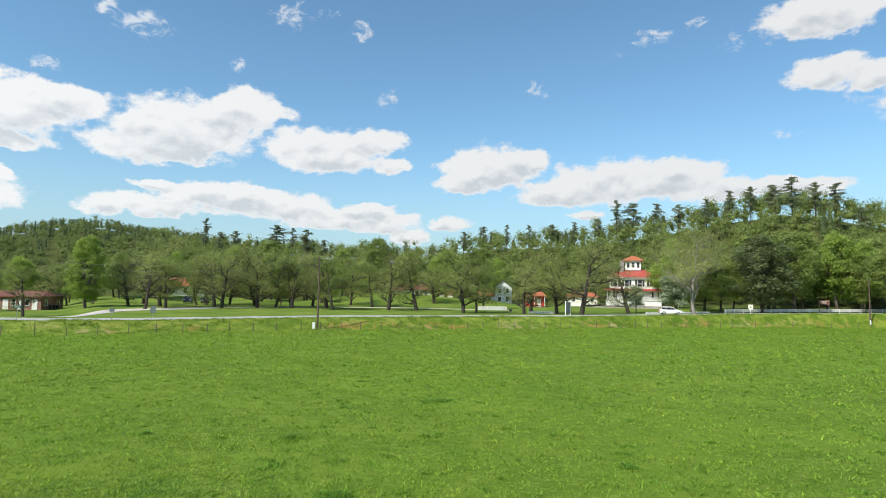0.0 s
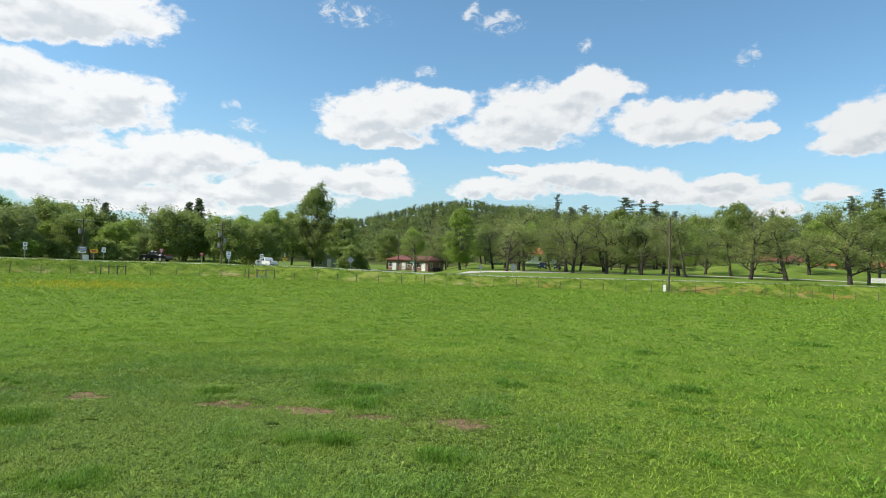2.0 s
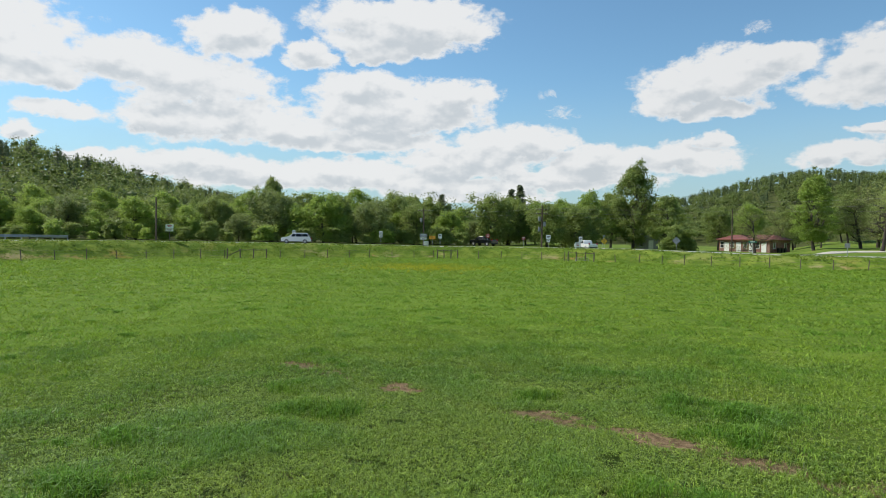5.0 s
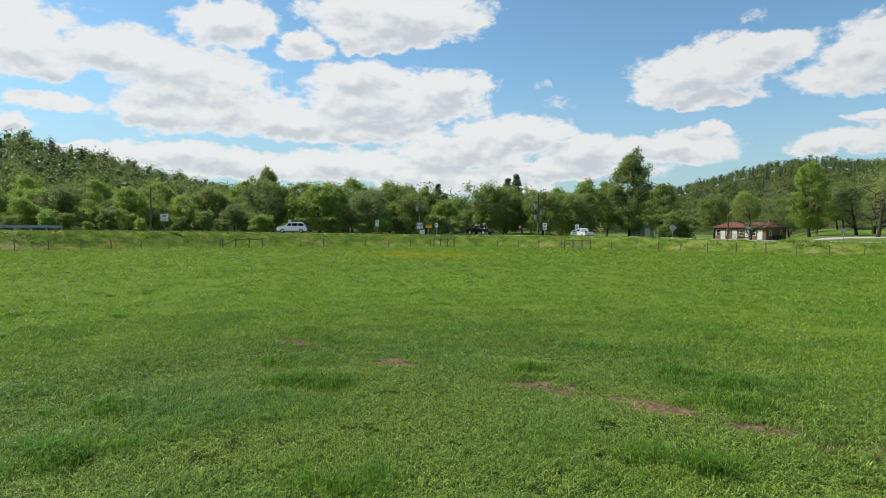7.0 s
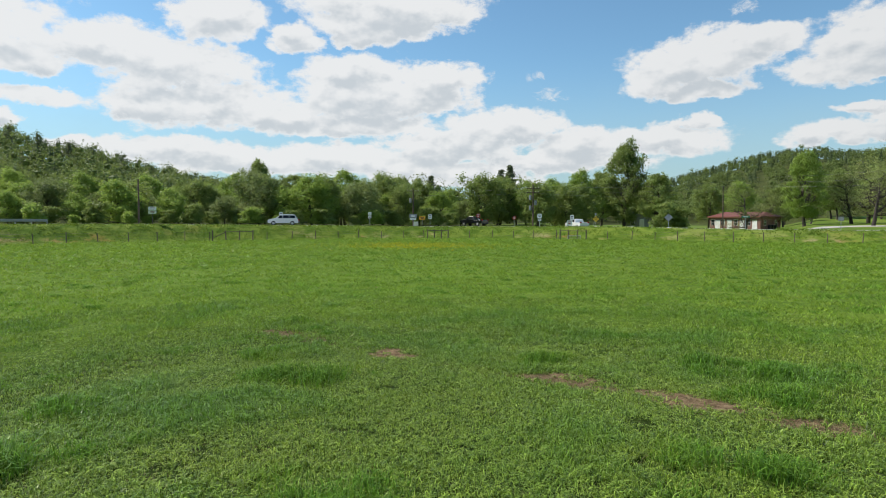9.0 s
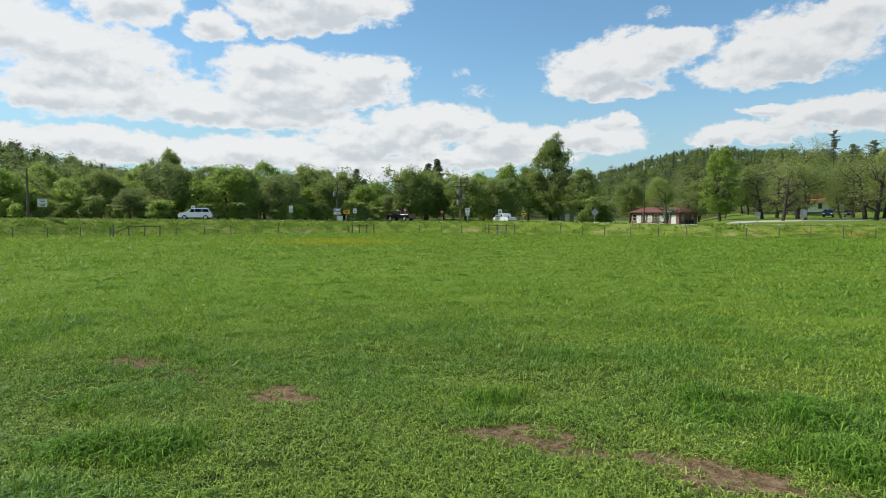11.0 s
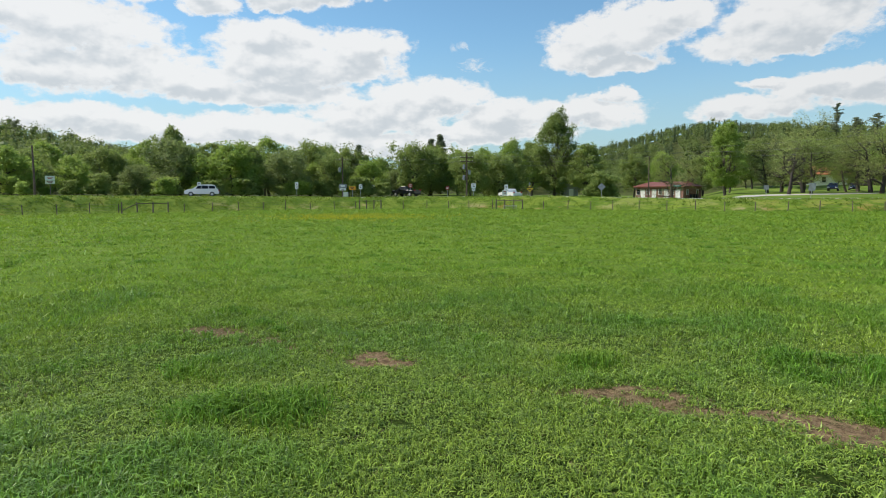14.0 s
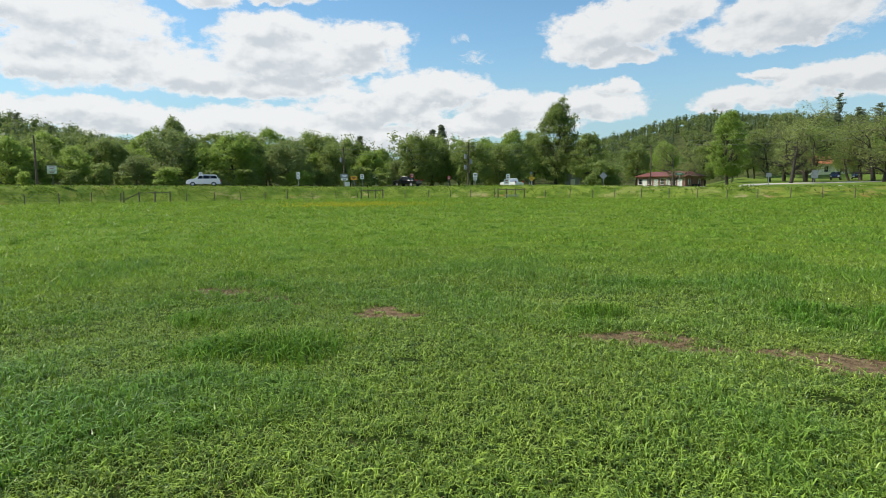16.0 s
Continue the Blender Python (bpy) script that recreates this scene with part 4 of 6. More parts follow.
def woods(name, label, spots, material, conifer, seed, cards, fine=1.0):
    """Many far trees in one: each a lumpy crown of leaf sprays round a denser core, on a stem."""
    r = np.random.default_rng(seed)
    verts, faces, base = [], [], 0
    ring, tiers = 7, 4
    for x, y, z, tall, wide in spots:
        n = cards
        if conifer:
            u = r.uniform(0, 1, n) ** 1.3
            a = r.uniform(0, TAU, n)
            rad = wide * np.sqrt(np.maximum(1 - u ** 2.4, 0)) * r.uniform(0.3, 1.15, n)
            where = np.stack([rad * np.cos(a), rad * np.sin(a), tall * (0.3 + 0.66 * u)], 1)
            facing = np.stack([np.cos(a), np.sin(a), np.full(n, 0.9)], 1) + r.normal(size=(n, 3)) * 0.4
        else:
            hearts = r.normal(size=(5, 3)) * np.array([wide * 0.36, wide * 0.36, tall * 0.14]) + np.array([0, 0, tall * 0.58])
            girth = wide * r.uniform(0.42, 0.66, 5)
            pick = r.integers(0, 5, n)
            d = r.normal(size=(n, 3))
            d[:, 2] = np.where(r.uniform(0, 1, n) < 0.7, np.abs(d[:, 2]), d[:, 2])
            d /= np.linalg.norm(d, axis=1, keepdims=True)
            where = hearts[pick] + d * (girth[pick] * r.uniform(0.35, 1.2, n))[:, None]
            facing = d * 0.8 + np.array([0, 0, 0.25]) + r.normal(size=(n, 3)) * 0.7
        v, f = leaf_cards(where + np.array([x, y, z]), facing, 0.62 * fine * (0.5 + wide * 0.08), r, 1.25)
        verts.append(v)
        faces.append(f + base)
        base += len(v)
        if conifer:
            a = np.arange(ring) * TAU / ring
            lift = np.array([0.22, 0.45, 0.68, 0.86]) * tall
            rim = np.array([0.7, 0.8, 0.62, 0.25]) * wide * 0.34
            core = np.stack([np.outer(rim, np.cos(a)), np.outer(rim, np.sin(a)), np.repeat(lift[:, None], ring, 1)], -1) * r.uniform(0.82, 1.1, (tiers, ring, 1)) + np.array([x, y, z])
            i, j = np.meshgrid(np.arange(tiers - 1), np.arange(ring), indexing="ij")
            j2 = (j + 1) % ring
            q = np.stack([i * ring + j, i * ring + j2, (i + 1) * ring + j2], -1).reshape(-1, 3)
            q2 = np.stack([i * ring + j, (i + 1) * ring + j2, (i + 1) * ring + j], -1).reshape(-1, 3)
            verts.append(core.reshape(-1, 3))
            faces.append(np.concatenate([q, q2]) + base)
            base += tiers * ring
        else:
            for c, g in zip(hearts, girth):
                verts.append(BALL[0] * g * 0.34 * r.uniform(0.85, 1.1, (len(BALL[0]), 1)) + c + np.array([x, y, z]))
                faces.append(BALL[1] + base)
                base += len(BALL[0])
    me = mesh_from(name, np.concatenate(verts), np.concatenate(faces), material)
    return tagged(new(name, me), label, "woods", kind="stuff")


def wood_spots(seed, count, b0, b1, deep0, deep1, pines, size=1.0):
    """Places on the slopes: bearing from b0 to b1, from the foot of the hill (0) to its crest (1)."""
    r = np.random.default_rng(seed)
    out, fir = [], []
    cells = set()
    tries = 0
    while len(out) + len(fir) < count and tries < count * 12:
        tries += 1
        b, u = r.uniform(b0, b1), r.uniform(deep0, deep1)
        start, peak = float(spline(HILL, 1, b)), float(spline(HILL, 2, b))
        d = start + (peak - start) * u
        x, y = polar(b, d)
        cell = (int(x // (6.2 * size)), int(y // (6.2 * size)))
        if cell in cells:
            continue
        cells.add(cell)
        z = float(land(x, y))
        if r.uniform() < pines * step(0.25, 0.95, u):
            fir.append((x, y, z - 0.5, size * r.uniform(9.5, 13), size * r.uniform(3.8, 5.4)))
        else:
            out.append((x, y, z - 0.5, size * r.uniform(10.5, 14.5), size * r.uniform(4.4, 6.4)))
    return out, fir


close, firs = wood_spots(101, 700, -45, 24, 0.0, 1.0, 0.35)
woods("woodland", "green spring woods on the slope behind the houses", close, WOOD_FOREST, False, 110, 620, 0.66)
leafed = []
for row in ((102, 950, 16, 47, 0.1, 1.02, 0.85, 0.85), (103, 300, 44, 76, 0.0, 1.0, 0.35), (104, 520, 70, 104, 0.0, 1.0, 0.6, 0.9)):
    a, b = wood_spots(*row)
    leafed += a
    firs += b
woods("woodland", "far green spring woods covering the hillsides", leafed, WOOD_FOREST, False, 111, 300, 0.85)
woods("pine_woodland", "dark far pines among the hillside woods", firs, WOOD_PINE, True, 112, 230, 0.8)


# ---- pasture fence ----
def beside(b, s, turn=0.0, lift=0.0):
    """A pose at bearing b, s metres beyond the fence line, facing back along the bearing."""
    x, y = polar(b, float(spline(EDGE, 1, b)) + s)
    return Matrix.Translation((x, y, float(land(x, y)) + lift)) @ Matrix.Rotation(radians(b + turn), 4, "Z")


def post_mesh(radius, tall, seed):
    r = np.random.default_rng(seed)
    bm = bmesh.new()
    lean = r.normal(0, 0.03, 2)
    pipe(bm, [(0, 0, -0.2), (lean[0] * 0.5, lean[1] * 0.5, tall * 0.5), (lean[0], lean[1], tall - 0.03), (lean[0], lean[1], tall)],
         [radius * 1.05, radius, radius * 0.94, radius * 0.7], 7)
    me = bpy.data.meshes.new("post")
    bmesh.ops.recalc_face_normals(bm, faces=bm.faces)
    bm.to_mesh(me)
    bm.free()
    me.materials.append(POST_WOOD)
    return me


POSTS = [post_mesh(0.055, 1.25, k) for k in range(5)]
BIG_POSTS = [post_mesh(0.085, 1.4, k + 20) for k in range(3)]


def fence_run(b0, b1, label, seed):
    """A run of wire fence along the pasture's edge: posts some three metres apart and three strands of wire."""
    r = np.random.default_rng(seed)
    ob = thing("wire_fence", label, "fence", Matrix.Identity(4), "pasture fence")
    fine = [(b, *polar(b, float(spline(EDGE, 1, b)))) for b in np.arange(b0, b1 + 0.001, 0.05)]
    line, last = [], None
    for b, x, y in fine:
        if last is None or math.hypot(x - last[0], y - last[1]) >= 3.15 + 0.2 * math.sin(b * 9):
            line.append((x, y))
            last = (x, y)
    for i, (x, y) in enumerate(line):
        part("post", POSTS[int(r.integers(0, 5))], None, ob, at=Matrix.Translation((x, y, float(land(x, y)))) @ Matrix.Rotation(r.uniform(0, TAU), 4, "Z") @ Matrix.Diagonal((1, 1, r.uniform(0.9, 1.08), 1)))
    for h in (0.45, 0.8, 1.12):
        bm = bmesh.new()
        pts = []
        for (ax, ay), (bx, by) in zip(line, line[1:]):
            for u in (0.0, 0.5):
                x, y = ax + (bx - ax) * u, ay + (by - ay) * u
                pts.append((x, y, float(land(x, y)) + h - (0.025 if u else 0)))
        pipe(bm, pts, 0.006, 3)
        part("wire", bm, WIRE, ob)
    return ob


fence_run(-36, -13, "thin wire fence on slender posts below the road bank", 1)
fence_run(-12.6, 12, "weathered post-and-wire fence along the pasture edge", 2)
fence_run(12.4, 43.6, "weathered post-and-wire fence along the pasture edge", 3)
fence_run(46.4, 55.6, "weathered post-and-wire fence along the pasture edge", 4)
fence_run(58.0, 72.4, "weathered post-and-wire fence along the pasture edge", 5)
fence_run(76.0, 96, "dark post-and-wire fence below the grassy bank", 6)


def brace_frame(b0, b1, count, label, slanting=False):
    """Stout posts joined by a top rail, where the wire is strained."""
    ob = thing("fence_brace", label, "fence", Matrix.Identity(4), "fence braces")
    spots = [polar(b, float(spline(EDGE, 1, b)) - 0.1) for b in np.linspace(b0, b1, count)]
    for i, (x, y) in enumerate(spots):
        part("post", BIG_POSTS[i % 3], None, ob, at=Matrix.Translation((x, y, float(land(x, y)))))
    for (ax, ay), (bx, by) in zip(spots, spots[1:]):
        part("rail", pipe(bmesh.new(), [(ax, ay, float(land(ax, ay)) + 1.22), (bx, by, float(land(bx, by)) + (0.35 if slanting and (bx, by) == spots[-1] else 1.2))], 0.05, 6), POST_WOOD, ob)
    return ob


brace_frame(43.9, 46.1, 4, "straining frame of stout posts and top rails in the fence")
brace_frame(55.9, 57.7, 4, "straining frame of pale rails on stout posts in the fence")
brace_frame(72.6, 75.8, 4, "fence corner of stout posts with one rail slanting down", True)
gate = thing("field_gate", "low pale metal panel leaning in the fence line", "gate", beside(44.9, -0.7), "")
for x in (-0.9, 0.9):
    part("upright", pipe(bmesh.new(), [(x, 0, 0), (x, 0, 0.55)], 0.03, 6), STEEL, gate)
for z in (0.18, 0.36, 0.54):
    part("bar", pipe(bmesh.new(), [(-0.9, 0, z), (0.9, 0, z)], 0.025, 6), STEEL, gate)


# ---- poles and lines ----
def utility_pole(m, tall, label, arms=(), boxes_at=(), guy=False, drums=0):
    ob = thing("utility_pole", label, "utility pole", m, "utility poles")
    part("pole", pipe(bmesh.new(), [(0, 0, -0.4), (0.03, 0, tall * 0.5), (0, 0.02, tall)], [0.16, 0.135, 0.1], 10), POLE_WOOD, ob)
    for z in arms:
        part("crossarm", boxes((-1.1, 1.1, -0.16, -0.06, z - 0.06, z + 0.06), bevel=0.01), POLE_WOOD, ob)
        for x in (-1.0, -0.4, 0.4, 1.0):
            part("insulator", pipe(bmesh.new(), [(x, -0.11, z + 0.06), (x, -0.11, z + 0.12), (x, -0.11, z + 0.22)], [0.03, 0.06, 0.03], 8), CREAM, ob, "pale glazed insulator")
    for i in range(drums):
        z = tall * 0.62 - i * 0.9
        x = 0.45 if i % 2 else -0.45
        part("transformer", pipe(bmesh.new(), [(x, 0, z), (x, 0, z + 0.05), (x, 0, z + 0.75), (x, 0, z + 0.82)], [0.2, 0.24, 0.24, 0.14], 12), SIGN_BACK, ob, "grey metal transformer can")
    for x, z0, z1 in boxes_at:
        part("meter_box", boxes((x - 0.22, x + 0.22, -0.28, -0.02, z0, z1), bevel=0.02), WHITE, ob, "white metal meter box")
    if guy:
        part("guy_wire", pipe(bmesh.new(), [(0.05, 0, tall * 0.88), (2.6, 2.6, 0.2)], 0.016, 4), CABLE, ob)
        part("guy_marker", pipe(bmesh.new(), [(-0.1, -0.28, 0), (-0.1, -0.28, 0.9), (-0.1, -0.28, 0.95)], [0.16, 0.15, 0.04], 8), WHITE, ob, "white ground marker")
    return ob


utility_pole(Matrix.Translation((-15.4, 98.0, float(land(-15.4, 98.0)))) @ Matrix.Rotation(radians(8), 4, "Z"), 11.2, "brown wooden utility pole with a white box at its foot", boxes_at=((-0.55, 0.1, 1.1),))
utility_pole(Matrix.Translation((101.5, 140.2, float(land(101.5, 140.2)))), 10.6, "short brown utility pole with a guy wire and white marker", guy=True)
utility_pole(beside(48.7, 17.0), 7.4, "grey utility pole hung with transformers beside the road", (6.6, 5.9), drums=3)
utility_pole(beside(59.35, 20.0), 6.9, "slender utility pole behind the road signs", (6.4,), drums=1)
utility_pole(beside(81.8, 17.0), 6.6, "plain dark wooden utility pole on the road verge")
utility_pole(beside(33.5, 64.0), 9.5, "thin wooden utility pole beside the brick building")
utility_pole(beside(12.6, 60.0), 9.0, "thin wooden utility pole among the lawn trees")


def line_between(points, sag, label):
    bm = bmesh.new()
    pts = []
    for a, b in zip(points, points[1:]):
        a, b = Vector(a), Vector(b)
        pts += [a.lerp(b, k / 10) - Vector((0, 0, 4 * sag * (k / 10) * (1 - k / 10))) for k in range(10)]
    pts.append(Vector(points[-1]))
    pipe(bm, [tuple(p) for p in pts], 0.010, 4)
    ob = part("power_line", bm, CABLE)
    return tagged(ob, label, "power line", "power lines")


for z, sag in ((11.0, 0.9), (9.9, 1.0), (9.0, 1.1)):
    ax, ay = polar(48.7, float(spline(EDGE, 1, 48.7)) + 17)
    line_between([(ax, ay, 2 + z * 0.62), (-62.0, 104.0, 2 + z * 0.72), (-15.4, 98.0, z + 0.1)], sag, "thin sagging overhead power line")
for z in (8.6, 7.8):
    ax, ay = polar(48.7, float(spline(EDGE, 1, 48.7)) + 17)
    bx, by = polar(59.35, float(spline(EDGE, 1, 59.35)) + 20)
    line_between([(ax, ay, z), (bx, by, z - 0.3)], 0.5, "thin sagging overhead power line")


# ---- road signs ----
def bars(bm, wide, rows, depth):
    """Plain bars in place of writing too small to read."""
    for z, share, high in rows:
        box(bm, -wide * share / 2, wide * share / 2, -depth - 0.006, -depth, z - high / 2, z + high / 2)
    return bm


def road_sign(m, label, panels, tall, post=STEEL, posts=(0.0,), lean=0.0, square=0.035):
    """panels: shape, width, height, middle height, paint, bars' paint or None."""
    ob = thing("road_sign", label, "road sign", m @ Matrix.Rotation(lean, 4, "Y"), "road signs")
    for x in posts:
        part("post", boxes((x - square, x + square, -square, square, -0.3, tall), bevel=0.006), post, ob)
    for shape, wide, high, z, paint, ink in panels:
        bm = bmesh.new()
        if shape == "plate":
            box(bm, -wide / 2, wide / 2, -0.06, -0.036, z - high / 2, z + high / 2)
        else:
            n = 4 if shape == "diamond" else 8
            off = 0.0 if shape == "diamond" else TAU / 16
            prism(bm, [(wide / 2 * math.cos(off + TAU * k / n), z + high / 2 * math.sin(off + TAU * k / n)) for k in range(n)], -0.06, -0.036)
        face = part("panel", bm, paint, ob)
        if ink:
            mark = bmesh.new()
            bars(mark, wide, ((z + high * 0.18, 0.6, high * 0.14), (z - high * 0.14, 0.45, high * 0.14)), 0.06)
            part("bar_marks", mark, ink, face)
    return ob


road_sign(beside(80.5, 6.6), "white and red notice with two panels on a wooden post", (("plate", 1.0, 0.5, 2.15, WHITE, RED), ("plate", 1.0, 0.42, 1.65, CREAM, BROWN)), 2.3, POST_WOOD, square=0.05)
road_sign(beside(70.7, 16.0), "small white roadside plate on a steel post", (("plate", 0.5, 0.75, 1.75, WHITE, BLACK),), 2.2)
road_sign(beside(63.1, 16.0), "two stacked white route plates on a steel post", (("plate", 0.55, 0.6, 2.1, WHITE, BLACK), ("plate", 0.55, 0.4, 1.5, WHITE, BLACK)), 2.4)
road_sign(beside(59.3, 17.0), "black-and-white route markers side by side on a post", (("plate", 1.3, 0.65, 1.85, SIGN_BACK, WHITE), ("plate", 1.1, 0.35, 1.3, WHITE, BLACK)), 2.2)
road_sign(beside(58.5, 17.0), "orange plate with a dark arrow bar on a post", (("plate", 1.1, 0.6, 1.5, ORANGE, BLACK),), 1.75)
road_sign(beside(57.8, 17.0), "white speed plate on a thin steel post", (("plate", 0.6, 0.8, 1.75, WHITE, BLACK),), 2.15)
road_sign(beside(53.6, 24.0), "red stop plate facing the side road", (("octagon", 0.85, 0.85, 2.0, RED, WHITE),), 2.3)
road_sign(beside(50.4, 24.0), "red and white round-cornered plate on a post", (("octagon", 0.75, 0.75, 1.55, RED, WHITE),), 1.9)
road_sign(beside(48.1, 16.5), "white route plates stacked on a pale post", (("plate", 0.75, 0.75, 1.8, WHITE, BLACK), ("plate", 0.6, 0.4, 1.15, WHITE, BLACK)), 2.2)
road_sign(beside(45.4, 6.2), "low white and red board on two short posts", (("plate", 0.75, 0.75, 0.6, WHITE, RED),), 0.95, WHITE, (-0.34, 0.34))
road_sign(beside(45.3, 16.0), "white plate on a steel post at the junction", (("plate", 0.6, 0.85, 1.5, WHITE, BLACK),), 1.95)
road_sign(beside(43.3, 17.0), "yellow diamond warning sign on a post", (("diamond", 1.05, 1.05, 1.2, YELLOW, BLACK),), 1.7)
road_sign(beside(43.5, 17.5), "grey post leaning beside the warning sign", (("plate", 0.3, 0.25, 2.1, SIGN_BACK, None),), 2.3, lean=0.16)
road_sign(beside(37.4, 16.0), "grey back of a diamond warning sign on a post", (("diamond", 1.25, 1.25, 1.55, SIGN_BACK, None),), 2.1)
road_sign(beside(31.6, 7.0), "green street-name plates on a slim post", (("plate", 1.0, 0.28, 1.72, GREEN_SIGN, WHITE),), 1.85)
road_sign(beside(25.3, 7.0), "grey back of a small road plate on a post", (("plate", 0.6, 0.55, 1.45, SIGN_BACK, None),), 1.7)
road_sign(beside(22.4, 7.0), "grey back of a tall board on a leaning post", (("plate", 0.75, 1.0, 1.5, SIGN_BACK, None),), 2.0, lean=0.1)
road_sign(beside(-27.9, 6.5), "cream cast-metal historical marker on a white post", (("plate", 1.0, 1.05, 1.55, CREAM, SIGN_BACK),), 1.2, WHITE, square=0.06)
road_sign(beside(-33.0, 16.5), "brown notice board on two wooden posts", (("plate", 2.3, 1.1, 2.6, BROWN, CREAM),), 3.1, POST_WOOD, (-1.0, 1.0), square=0.06)
road_sign(beside(-13.2, 17.5, 60), "grey-green panel sign seen edge-on with a white post", (("plate", 1.9, 2.3, 1.5, SIGN_BACK, None),), 2.9, WHITE, (-0.95, 0.95), square=0.08)

cabinet = thing("utility_cabinet", "pale grey metal roadside cabinet on a plinth", "utility box", beside(59.05, 17.0))
part("plinth", boxes((-0.5, 0.5, -0.3, 0.3, -0.2, 0.08)), STONE, cabinet)
part("body", boxes((-0.42, 0.42, -0.24, 0.24, 0.08, 0.86), bevel=0.03), CREAM, cabinet)
part("door", boxes((-0.38, 0.38, -0.262, -0.242, 0.14, 0.8), bevel=0.008), CREAM, cabinet)
mailbox = thing("mailbox", "black mailbox on a post at the lawn edge", "mailbox", beside(-8.15, 17.6))
part("post", boxes((-0.05, 0.05, -0.05, 0.05, -0.2, 0.75)), POST_WOOD, mailbox)
bm = bmesh.new()
prism(bm, [(0.32 * math.cos(math.pi * k / 8), 0.95 + 0.22 * math.sin(math.pi * k / 8)) for k in range(9)] + [(-0.32, 0.75), (0.32, 0.75)], -0.35, 0.35)
part("box", bm, BLACK, mailbox)

guard = thing("guard_rail", "galvanised steel guard rail on the far road edge", "guard rail", Matrix.Identity(4))
rail_line = along(16.6, 88.0, 98.0, 1.0)
for k in range(len(rail_line)):
    x, y = rail_line[k]
    z = float(land(x, y))
    part("post", boxes((-0.06, 0.06, -0.08, 0.08, -0.2, 0.7)), STEEL, guard, at=Matrix.Translation((x, y, z)) @ Matrix.Rotation(radians(90), 4, "Z"))
for dz in (0.42, 0.54, 0.66):
    bm = bmesh.new()
    pipe(bm, [(x + 0.12, y, float(land(x, y)) + dz) for x, y in rail_line], 0.07, 6)
    part("beam", bm, STEEL, guard)


def rail_fence(name, label, line, tall, rails, spacing, group):
    """White wooden fence: square posts and flat boards."""
    ob = thing(name, label, "fence", Matrix.Identity(4), group)
    pts = [Vector((*p, float(land(*p)))) for p in line]
    for a, b in zip(pts, pts[1:]):
        n = max(1, round((b - a).xy.length / spacing))
        turn = math.atan2((b - a).y, (b - a).x)
        for k in range(n):
            p, q = a.lerp(b, k / n), a.lerp(b, (k + 1) / n)
            p.z, q.z = float(land(p.x, p.y)), float(land(q.x, q.y))
            part("post", boxes((-0.07, 0.07, -0.07, 0.07, -0.2, tall + 0.08), bevel=0.008), WHITE, ob, at=Matrix.Translation(p) @ Matrix.Rotation(turn, 4, "Z"))
            ln = (q - p).length
            slope = math.atan2(q.z - p.z, (q - p).xy.length)
            for z in rails:
                part("board", boxes((0, ln, -0.1, -0.072, z - 0.07, z + 0.07)), WHITE, ob, at=Matrix.Translation(p) @ Matrix.Rotation(turn, 4, "Z") @ Matrix.Rotation(-slope, 4, "Y"))
    return ob


rail_fence("white_fence", "white wooden rail fence beyond the road", along(17.5, -40, -25.5, 2.0)[::-1], 0.85, (0.3, 0.55, 0.8), 2.6, "white fences")
rail_fence("white_fence", "low white rail along the road verge", along(16.5, -24.8, -19.5, 1.0)[::-1], 0.42, (0.18, 0.36), 2.6, "white fences")
rail_fence("white_fence", "white wooden fence panel on the park lawn", [(13.3, 149.4), (20.4, 150.6)], 0.95, (0.12, 0.28, 0.44, 0.6, 0.76, 0.9), 2.4, "white fences")
rail_fence("white_fence", "low white barrier at the edge of the lawn", [(23.7, 138.0), (29.4, 138.8)], 0.5, (0.12, 0.26, 0.42), 2.0, "white fences")
rail_fence("white_fence", "white porch rail beside the house", [(43.0, 187.0), (50.5, 185.0)], 1.1, (0.15, 0.35, 0.55, 0.75, 0.95), 2.0, "white fences")


# ---- vehicles ----
def car_paint(name, colour, metal=0.0):
    mat = bpy.data.materials.new(name)
    n = Net(mat)
    dust = n.ramp(n.noise(n.where(), 2.5, 4.0), 0.4, 0.8, 0.18, 0.32)
    n.put("ShaderNodeOutputMaterial", {0: n.put("ShaderNodeBsdfPrincipled", {"Base Color": (*colour, 1), "Metallic": metal, "Roughness": dust, "Coat Weight": 0.6, "Coat Roughness": 0.08}).outputs[0]})
    return mat


